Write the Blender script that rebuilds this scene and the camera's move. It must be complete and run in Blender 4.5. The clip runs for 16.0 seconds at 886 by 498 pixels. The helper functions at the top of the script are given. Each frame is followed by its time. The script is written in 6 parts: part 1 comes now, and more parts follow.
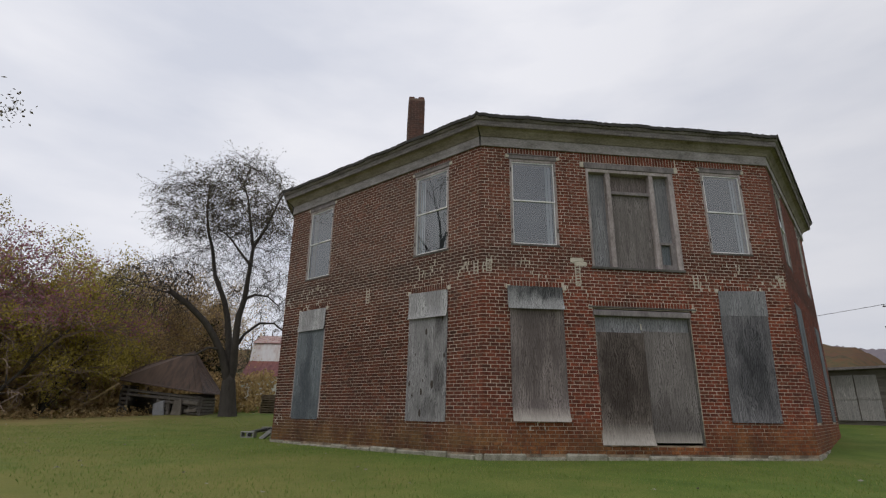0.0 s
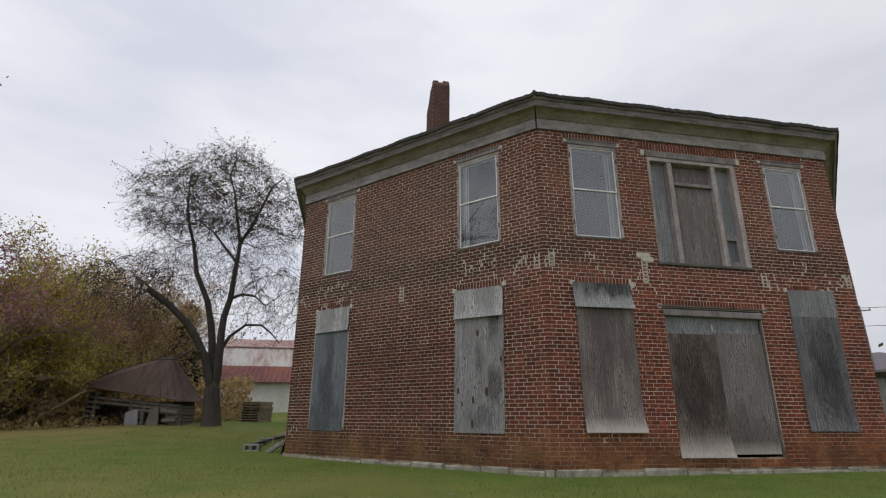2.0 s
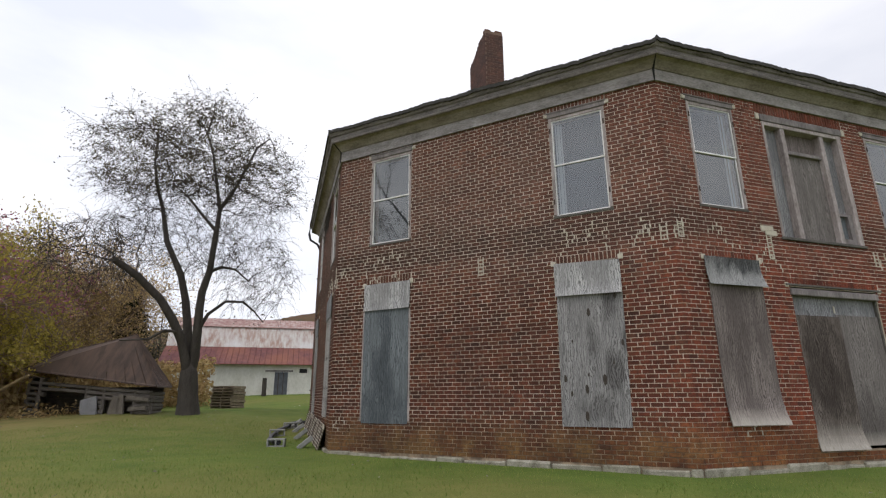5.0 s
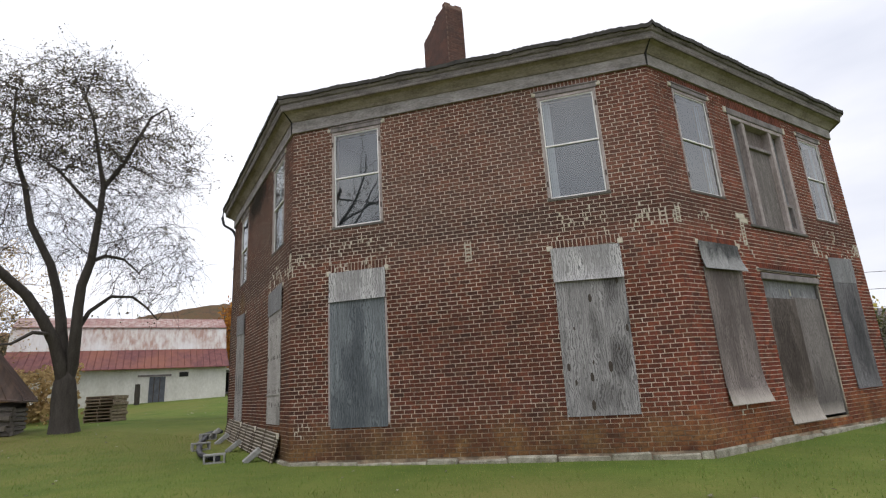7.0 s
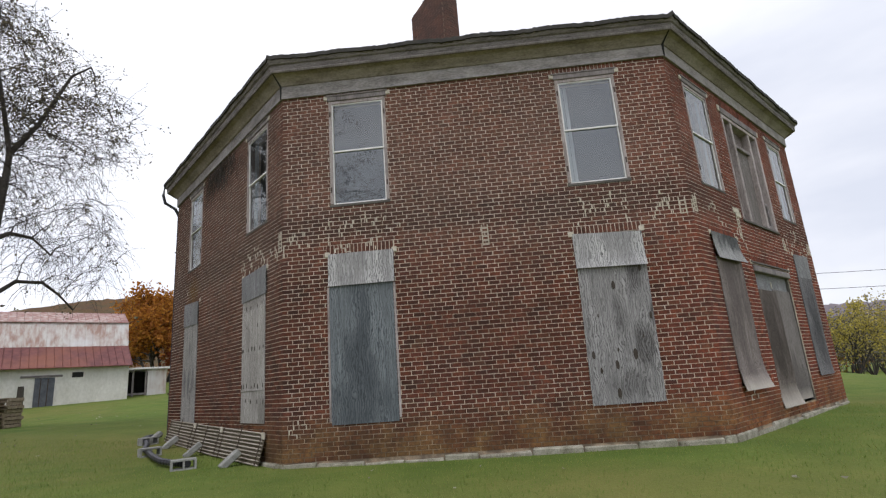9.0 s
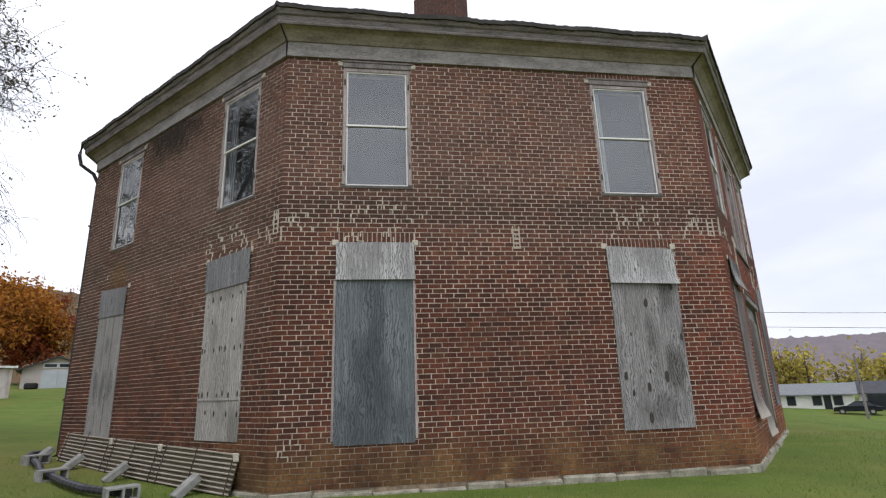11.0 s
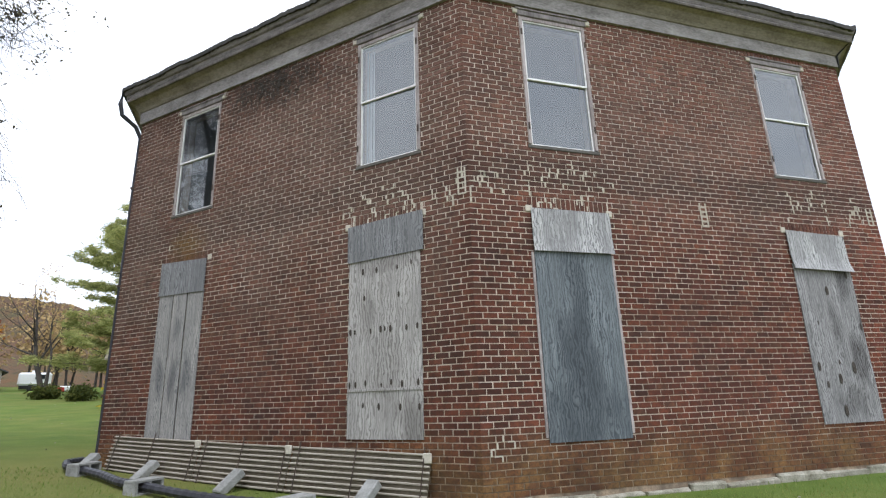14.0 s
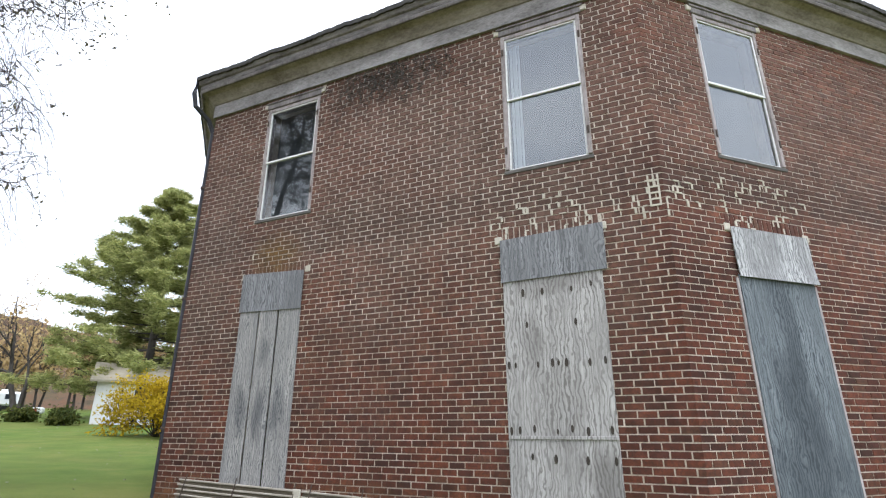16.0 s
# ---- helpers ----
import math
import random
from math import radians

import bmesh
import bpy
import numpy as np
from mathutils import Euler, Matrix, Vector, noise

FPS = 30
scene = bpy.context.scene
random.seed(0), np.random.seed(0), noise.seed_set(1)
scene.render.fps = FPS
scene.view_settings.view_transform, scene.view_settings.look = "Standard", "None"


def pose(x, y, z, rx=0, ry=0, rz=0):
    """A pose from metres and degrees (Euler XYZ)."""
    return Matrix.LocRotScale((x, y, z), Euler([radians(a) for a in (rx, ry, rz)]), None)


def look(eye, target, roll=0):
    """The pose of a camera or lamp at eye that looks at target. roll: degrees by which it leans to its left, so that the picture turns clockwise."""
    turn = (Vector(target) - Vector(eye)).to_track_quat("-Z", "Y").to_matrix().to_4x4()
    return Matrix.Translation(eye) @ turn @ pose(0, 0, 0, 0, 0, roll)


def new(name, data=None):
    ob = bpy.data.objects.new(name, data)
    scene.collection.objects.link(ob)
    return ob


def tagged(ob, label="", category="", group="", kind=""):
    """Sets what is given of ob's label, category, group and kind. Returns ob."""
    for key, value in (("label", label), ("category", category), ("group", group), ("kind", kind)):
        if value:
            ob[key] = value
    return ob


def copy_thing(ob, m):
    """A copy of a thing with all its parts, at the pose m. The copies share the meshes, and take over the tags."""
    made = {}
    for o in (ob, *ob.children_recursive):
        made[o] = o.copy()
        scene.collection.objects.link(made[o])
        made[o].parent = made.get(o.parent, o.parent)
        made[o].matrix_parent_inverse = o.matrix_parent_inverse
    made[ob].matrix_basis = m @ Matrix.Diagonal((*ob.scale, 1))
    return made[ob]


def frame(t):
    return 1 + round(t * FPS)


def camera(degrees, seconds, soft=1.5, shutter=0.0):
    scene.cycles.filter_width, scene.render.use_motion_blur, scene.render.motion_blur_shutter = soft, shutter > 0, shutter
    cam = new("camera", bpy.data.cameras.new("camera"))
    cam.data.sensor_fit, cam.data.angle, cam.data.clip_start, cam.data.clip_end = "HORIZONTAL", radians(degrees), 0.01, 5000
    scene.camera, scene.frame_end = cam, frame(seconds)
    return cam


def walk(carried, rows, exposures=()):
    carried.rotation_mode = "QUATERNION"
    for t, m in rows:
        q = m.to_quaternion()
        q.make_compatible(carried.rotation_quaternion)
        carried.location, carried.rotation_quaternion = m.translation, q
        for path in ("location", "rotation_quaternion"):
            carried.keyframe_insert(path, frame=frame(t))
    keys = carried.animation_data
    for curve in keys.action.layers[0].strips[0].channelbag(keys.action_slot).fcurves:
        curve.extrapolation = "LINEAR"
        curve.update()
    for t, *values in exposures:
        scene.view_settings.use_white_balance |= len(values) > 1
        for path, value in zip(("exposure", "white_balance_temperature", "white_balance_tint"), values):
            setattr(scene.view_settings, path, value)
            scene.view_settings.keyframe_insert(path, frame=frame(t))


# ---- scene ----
cam = camera(80.3, 16.0, 1.2)
PATH = [
    (0, (-0.019, 0.324, 0.887), (-1.246, 1.785, 1.486), 0.8),
    (0.5, (-0.606, 0.298, 0.947), (-1.791, 1.789, 1.559), 0.4),
    (1, (-1.227, 0.318, 1.005), (-2.384, 1.832, 1.612), -0.1),
    (1.5, (-1.81, 0.206, 0.987), (-2.964, 1.718, 1.606), 0.3),
    (2, (-2.402, 0.123, 0.997), (-3.514, 1.668, 1.612), 0.3),
    (2.5, (-2.992, 0.064, 1.056), (-4.068, 1.64, 1.655), 0.1),
    (3, (-3.618, -0.073, 1.118), (-4.645, 1.537, 1.711), 0.2),
    (3.5, (-4.25, -0.096, 1.141), (-5.239, 1.547, 1.709), -0.0),
    (4, (-4.823, -0.151, 1.172), (-5.781, 1.519, 1.713), -0.5),
    (4.2, (-5.092, -0.153, 1.197), (-6.04, 1.523, 1.738), -0.5),
    (6.3, (-7.685, -0.083, 1.246), (-8.391, 1.712, 1.775), -1.8),
    (6.5, (-7.924, -0.065, 1.257), (-8.56, 1.759, 1.777), -2.5),
    (7, (-8.524, -0.085, 1.348), (-9.007, 1.788, 1.857), -3.5),
    (7.5, (-9.118, -0.018, 1.424), (-9.56, 1.868, 1.922), -3.7),
    (8, (-9.656, -0.024, 1.425), (-10.074, 1.865, 1.93), -3.8),
    (8.5, (-10.201, 0.047, 1.375), (-10.508, 1.96, 1.873), -3.9),
    (9, (-10.67, 0.23, 1.332), (-10.809, 2.166, 1.815), -4.3),
    (9.2, (-10.919, 0.308, 1.321), (-10.981, 2.25, 1.797), -4.4),
    (11.3, (-13.421, 1.59, 1.444), (-13.115, 3.495, 1.972), -1.7),
    (11.5, (-13.668, 1.679, 1.414), (-13.35, 3.581, 1.947), -1.6),
    (12, (-14.311, 1.931, 1.407), (-13.922, 3.815, 1.952), -1.8),
    (12.5, (-14.958, 2.255, 1.388), (-14.491, 4.123, 1.929), -1.8),
    (13, (-15.603, 2.567, 1.354), (-15.104, 4.425, 1.897), -1.6),
    (13.5, (-16.212, 3.03, 1.299), (-15.678, 4.879, 1.842), -1.9),
    (14, (-16.753, 3.469, 1.293), (-16.187, 5.309, 1.835), -1.9),
    (14.5, (-17.284, 3.926, 1.367), (-16.693, 5.757, 1.913), -0.6),
    (15, (-17.735, 4.438, 1.441), (-17.111, 6.252, 2.006), -0.5),
    (15.5, (-18.258, 4.904, 1.482), (-17.636, 6.71, 2.075), -0.3),
    (15.8, (-18.511, 5.139, 1.49), (-17.891, 6.937, 2.108), -0.4),
    (16, (-18.703, 5.362, 1.478), (-18.071, 7.142, 2.134), 0.1),
]
EXPOSURES = [(0, -0.02, 6500, 12), (2, 0.04, 6500, 12), (3, 0.11, 6500, 12), (4.2, 0.28, 6500, 12), (6.4, 0.59, 6500, 12), (8, 0.56, 6450, 12), (9, 0.55, 6400, 12),
             (12.5, 0.85, 6300, 11), (14, 1.15, 6050, 10), (15, 1.38, 5950, 10), (16, 1.46, 5950, 10)]
walk(cam, [(t, look(eye, target, roll)) for t, eye, target, roll in PATH], EXPOSURES)

# ---- world and sun: an overcast autumn day ----
world = bpy.data.worlds.new("overcast_sky")
scene.world = world
world.use_nodes = True
wn, wl = world.node_tree.nodes, world.node_tree.links
wn.clear()
w_out = wn.new("ShaderNodeOutputWorld")
sky = wn.new("ShaderNodeTexSky")
sky.sky_type, sky.sun_disc = "NISHITA", False
sky.sun_elevation, sky.sun_rotation = radians(64), radians(184)
sky_bg = wn.new("ShaderNodeBackground")
sky_bg.inputs["Strength"].default_value = 0.05
wl.new(sky.outputs[0], sky_bg.inputs["Color"])
w_co = wn.new("ShaderNodeTexCoord")
w_map = wn.new("ShaderNodeMapping")
w_map.inputs["Scale"].default_value = (1.0, 1.0, 3.2)
wl.new(w_co.outputs["Generated"], w_map.inputs["Vector"])
w_noise = wn.new("ShaderNodeTexNoise")
w_noise.inputs["Scale"].default_value, w_noise.inputs["Detail"].default_value = 2.2, 5
w_noise.inputs["Roughness"].default_value = 0.5
wl.new(w_map.outputs[0], w_noise.inputs["Vector"])
w_ramp = wn.new("ShaderNodeValToRGB")
w_ramp.color_ramp.elements[0].position, w_ramp.color_ramp.elements[0].color = 0.3, (0.655, 0.69, 0.772, 1)
w_ramp.color_ramp.elements[1].position, w_ramp.color_ramp.elements[1].color = 0.62, (0.855, 0.87, 0.912, 1)
wl.new(w_noise.outputs["Fac"], w_ramp.inputs[0])
cloud_bg = wn.new("ShaderNodeBackground")
cloud_bg.inputs["Strength"].default_value = 1.04
w_dot = wn.new("ShaderNodeVectorMath")
w_dot.operation = "DOT_PRODUCT"
w_dot.inputs[1].default_value = (0.5, 0.84, -0.2)
wl.new(w_co.outputs["Generated"], w_dot.inputs[0])
w_side = wn.new("ShaderNodeMapRange")
w_side.interpolation_type = "SMOOTHSTEP"
w_side.inputs[1].default_value, w_side.inputs[2].default_value = 0.2, 0.95
w_side.inputs[3].default_value, w_side.inputs[4].default_value = 1.0, 0.8
wl.new(w_dot.outputs["Value"], w_side.inputs[0])
w_mul = wn.new("ShaderNodeMix")
w_mul.data_type, w_mul.blend_type = "RGBA", "MULTIPLY"
w_mul.inputs[0].default_value = 1.0
wl.new(w_ramp.outputs[0], w_mul.inputs[6])
wl.new(w_side.outputs[0], w_mul.inputs[7])
wl.new(w_mul.outputs[2], cloud_bg.inputs["Color"])
w_mix = wn.new("ShaderNodeMixShader")
w_mix.inputs[0].default_value = 0.93
wl.new(sky_bg.outputs[0], w_mix.inputs[1])
wl.new(cloud_bg.outputs[0], w_mix.inputs[2])
wl.new(w_mix.outputs[0], w_out.inputs["Surface"])

sun_data = bpy.data.lights.new("sun", "SUN")
sun_data.energy, sun_data.angle, sun_data.color = 0.85, radians(25), (1.0, 0.96, 0.9)
sun = new("sun", sun_data)
sun.matrix_world = look((-12, -14, 60), (-10, 15, 0))


# ---- materials ----
class Mat:
    """A small builder of node materials."""

    def __init__(self, name, rough=0.8, metal=0.0, spec=0.3):
        self.m = bpy.data.materials.new(name)
        self.m.use_nodes = True
        self.n, self.l = self.m.node_tree.nodes, self.m.node_tree.links
        self.b = self.n["Principled BSDF"]
        self.b.inputs["Roughness"].default_value = rough
        self.b.inputs["Metallic"].default_value = metal
        self.b.inputs["Specular IOR Level"].default_value = spec

    def link(self, a, b):
        self.l.new(a, b)

    def coords(self, scale=(1, 1, 1), world=False, offset=False):
        mp = self.n.new("ShaderNodeMapping")
        mp.inputs["Scale"].default_value = scale
        if world:
            self.link(self.n.new("ShaderNodeNewGeometry").outputs["Position"], mp.inputs["Vector"])
        else:
            self.link(self.n.new("ShaderNodeTexCoord").outputs["Object"], mp.inputs["Vector"])
        if offset:
            add = self.n.new("ShaderNodeVectorMath")
            add.operation = "MULTIPLY_ADD"
            add.inputs[1].default_value = (37, 19, 53)
            self.link(self.n.new("ShaderNodeObjectInfo").outputs["Random"], add.inputs[0])
            self.link(mp.outputs[0], add.inputs[2])
            return add.outputs[0]
        return mp.outputs[0]

    def noise(self, vec, scale, detail=4, rough=0.6, distort=0.0):
        t = self.n.new("ShaderNodeTexNoise")
        t.inputs["Scale"].default_value, t.inputs["Detail"].default_value = scale, detail
        t.inputs["Roughness"].default_value, t.inputs["Distortion"].default_value = rough, distort
        self.link(vec, t.inputs["Vector"])
        return t.outputs["Fac"]

    def ramp(self, fac, *stops):
        r = self.n.new("ShaderNodeValToRGB")
        e = r.color_ramp.elements
        while len(e) < len(stops):
            e.new(0.5)
        for el, (p, c) in zip(e, stops):
            el.position = p
            el.color = (*c, 1) if isinstance(c, tuple) else (c, c, c, 1)
        self.link(fac, r.inputs[0])
        return r.outputs[0]

    def mix(self, fac, a, b, mode="MIX"):
        x = self.n.new("ShaderNodeMix")
        x.data_type, x.blend_type = "RGBA", mode
        for key, v in ((0, fac), (6, a), (7, b)):
            if isinstance(v, (int, float)):
                x.inputs[key].default_value = v if key == 0 else (v, v, v, 1)
            elif isinstance(v, tuple):
                x.inputs[key].default_value = (*v, 1)
            else:
                self.link(v, x.inputs[key])
        return x.outputs[2]

    def math(self, op, a, b=0.0):
        x = self.n.new("ShaderNodeMath")
        x.operation = op
        x.use_clamp = True
        for key, v in ((0, a), (1, b)):
            if isinstance(v, (int, float)):
                x.inputs[key].default_value = v
            else:
                self.link(v, x.inputs[key])
        return x.outputs[0]

    def height(self, lo, hi):
        """0 below lo metres, 1 above hi, by the world's height."""
        sep = self.n.new("ShaderNodeSeparateXYZ")
        self.link(self.n.new("ShaderNodeNewGeometry").outputs["Position"], sep.inputs[0])
        r = self.n.new("ShaderNodeMapRange")
        r.inputs[1].default_value, r.inputs[2].default_value = lo, hi
        self.link(sep.outputs[2], r.inputs[0])
        return r.outputs[0]

    def color(self, c):
        if isinstance(c, tuple):
            self.b.inputs["Base Color"].default_value = (*c, 1)
        else:
            self.link(c, self.b.inputs["Base Color"])
        return self

    def bump(self, h, strength=0.3, distance=0.01):
        x = self.n.new("ShaderNodeBump")
        x.inputs["Strength"].default_value, x.inputs["Distance"].default_value = strength, distance
        self.link(h, x.inputs["Height"])
        self.link(x.outputs[0], self.b.inputs["Normal"])
        return self


def simple(name, c0, c1, scale=3.0, rough=0.8, metal=0.0, stretch=(1, 1, 1), bump=0.3, world=False):
    m = Mat(name, rough, metal)
    v = m.coords(stretch, world, offset=not world)
    big, fine = m.noise(v, scale, 5), m.noise(v, scale * 9, 3)
    m.color(m.mix(m.ramp(m.mix(0.4, big, fine), (0.32, 0.0), (0.68, 1.0)), c0, c1))
    m.bump(fine, bump)
    return m.m


def brick_material(name, island, soot=0.0):
    m = Mat(name, 0.9, 0, 0.2)
    if island:
        rnd = m.n.new("ShaderNodeNewGeometry").outputs["Random Per Island"]
    else:
        rnd = m.n.new("ShaderNodeObjectInfo").outputs["Random"]
    v = m.coords((1, 1, 1), world=True)
    big, mid, fine = m.noise(v, 0.55, 4), m.noise(v, 2.2, 4), m.noise(v, 60, 4)
    tone = m.ramp(rnd, (0.0, (0.08, 0.041, 0.034)), (0.12, (0.115, 0.05, 0.038)), (0.5, (0.156, 0.06, 0.042)),
                  (0.88, (0.21, 0.082, 0.05)), (1.0, (0.15, 0.085, 0.06)))
    rust = m.noise(v, 0.8, 5, 0.65)
    tone = m.mix(1.0, tone, m.ramp(rust, (0.3, (0.66, 0.74, 0.8)), (0.5, (1.0, 1.0, 1.0)), (0.68, (1.16, 1.08, 0.97))), "MULTIPLY")
    # browner, older brick above, lightened for brighter upper light; a sooty belt below the upper windows
    upper = m.math("MULTIPLY", m.height(3.2, 4.6), m.ramp(big, (0.3, 0.35), (0.65, 1.0)))
    c = m.mix(m.math("MULTIPLY", upper, 0.62), tone, (0.185, 0.128, 0.106))
    belt = m.math("MULTIPLY", m.math("MULTIPLY", m.height(4.02, 4.16), m.math("SUBTRACT", 1.0, m.height(4.5, 4.95))), m.ramp(mid, (0.3, 0.2), (0.56, 1.0)))
    c = m.mix(m.math("MULTIPLY", belt, 0.7), c, (0.045, 0.032, 0.028))
    # washed, rubbed ochre course at the foot
    foot = m.math("MULTIPLY", m.math("SUBTRACT", 1.0, m.height(0.35, 0.95)), m.ramp(mid, (0.3, 0.3), (0.6, 1.0)))
    c = m.mix(m.math("MULTIPLY", foot, 0.78), c, m.mix(m.ramp(mid, (0.4, 0.0), (0.6, 1.0)), (0.2, 0.122, 0.05), (0.29, 0.2, 0.078)))
    moss = m.math("MULTIPLY", m.math("SUBTRACT", 1.0, m.height(0.2, 0.7)), m.ramp(big, (0.45, 0.0), (0.62, 1.0)))
    c = m.mix(m.math("MULTIPLY", moss, 0.7), c, (0.13, 0.105, 0.05))
    c = m.mix(m.ramp(fine, (0.25, 0.55), (0.7, 0.0)), c, m.mix(0.7, c, (0.05, 0.03, 0.025)))
    # one side is a warmer, brighter red
    sep, rg = m.n.new("ShaderNodeSeparateXYZ"), m.n.new("ShaderNodeMapRange")
    m.link(v, sep.inputs[0])
    rg.inputs[1].default_value, rg.inputs[2].default_value = -8.5, -5.5
    m.link(sep.outputs[0], rg.inputs[0])
    c = m.mix(rg.outputs[0], c, m.mix(1.0, c, (1.36, 0.955, 0.85), "MULTIPLY"))
    # the lower courses elsewhere are darkened in colour for the dimmer light near the ground
    low = m.math("MULTIPLY", m.math("SUBTRACT", 1.0, m.height(2.9, 3.9)), m.math("SUBTRACT", 1.0, rg.outputs[0]))
    c = m.mix(low, c, m.mix(1.0, c, (0.78, 0.74, 0.72), "MULTIPLY"))
    # the west side has weathered grey-brown above
    wx = m.n.new("ShaderNodeMapRange")
    wx.inputs[1].default_value, wx.inputs[2].default_value = -14.4, -15.0
    m.link(sep.outputs[0], wx.inputs[0])
    west = m.math("MULTIPLY", m.math("MULTIPLY", wx.outputs[0], m.height(1.0, 3.2)), m.ramp(rust, (0.3, 1.0), (0.62, 0.45)))
    c = m.mix(m.math("MULTIPLY", west, 0.75), c, (0.145, 0.108, 0.09))
    # ochre lichen over one boarded opening
    spot, ln = m.n.new("ShaderNodeVectorMath"), m.n.new("ShaderNodeVectorMath")
    spot.operation, ln.operation = "MULTIPLY_ADD", "LENGTH"
    spot.inputs[1].default_value, spot.inputs[2].default_value = (1.7, 1.7, 1.9), (31.5, -23.4, -7.8)
    m.link(v, spot.inputs[0])
    m.link(spot.outputs[0], ln.inputs[0])
    lichen = m.math("MULTIPLY", m.ramp(ln.outputs["Value"], (0.3, 1.0), (1.0, 0.0)), m.ramp(mid, (0.35, 0.5), (0.55, 1.0)))
    c = m.mix(m.math("MULTIPLY", lichen, 0.75), c, (0.17, 0.11, 0.03))
    c = m.mix(1.0, c, (0.99, 0.855, 0.8), "MULTIPLY")
    c = m.mix(1.0, c, m.ramp(mid, (0.34, 0.78), (0.66, 1.14)), "MULTIPLY")
    blotch = m.noise(v, 7.0, 5, 0.7)
    c = m.mix(1.0, c, m.ramp(blotch, (0.3, 0.58), (0.7, 1.34)), "MULTIPLY")
    grime = m.noise(v, 24.0, 4, 0.75)
    c = m.mix(m.ramp(grime, (0.3, 0.75), (0.55, 0.0)), c, (0.045, 0.028, 0.022))
    if soot:
        c = m.mix(m.math("MULTIPLY", m.ramp(mid, (0.3, 1.0), (0.65, 0.5)), soot), c, (0.085, 0.062, 0.058))
    m.color(c).bump(fine, 0.5, 0.006)
    return m.m


def mortar_material():
    m = Mat("mortar", 0.95, 0, 0.15)
    v = m.coords((1, 1, 1), world=True)
    big, mid, fine = m.noise(v, 0.5, 4), m.noise(v, 3, 4), m.noise(v, 45, 4)
    c = m.mix(m.ramp(mid, (0.3, 0.0), (0.7, 1.0)), (0.47, 0.4, 0.325), (0.84, 0.755, 0.645))
    c = m.mix(m.ramp(m.noise(v, 1.1, 5, 0.7), (0.54, 0.0), (0.72, 0.6)), c, (0.17, 0.135, 0.11))
    up = m.math("MULTIPLY", m.height(3.4, 4.4), m.ramp(big, (0.25, 0.4), (0.6, 1.0)))
    # lower joints toned down as well, weaker light painted into the mortar
    c = m.mix(m.height(2.4, 4.0), m.mix(1.0, c, (0.87, 0.86, 0.85), "MULTIPLY"), c)
    c = m.mix(m.math("MULTIPLY", up, 0.55), c, (0.54, 0.485, 0.43))
    foot = m.math("SUBTRACT", 1.0, m.height(0.4, 0.95))
    c = m.mix(m.math("MULTIPLY", foot, 0.85), c, m.mix(m.ramp(mid, (0.42, 0.0), (0.6, 1.0)), (0.085, 0.062, 0.04), (0.3, 0.22, 0.14)))
    c = m.mix(m.ramp(fine, (0.35, 0.6), (0.6, 0.0)), c, m.mix(0.6, c, (0.1, 0.07, 0.05)))
    m.color(c).bump(fine, 0.6, 0.006)
    return m.m


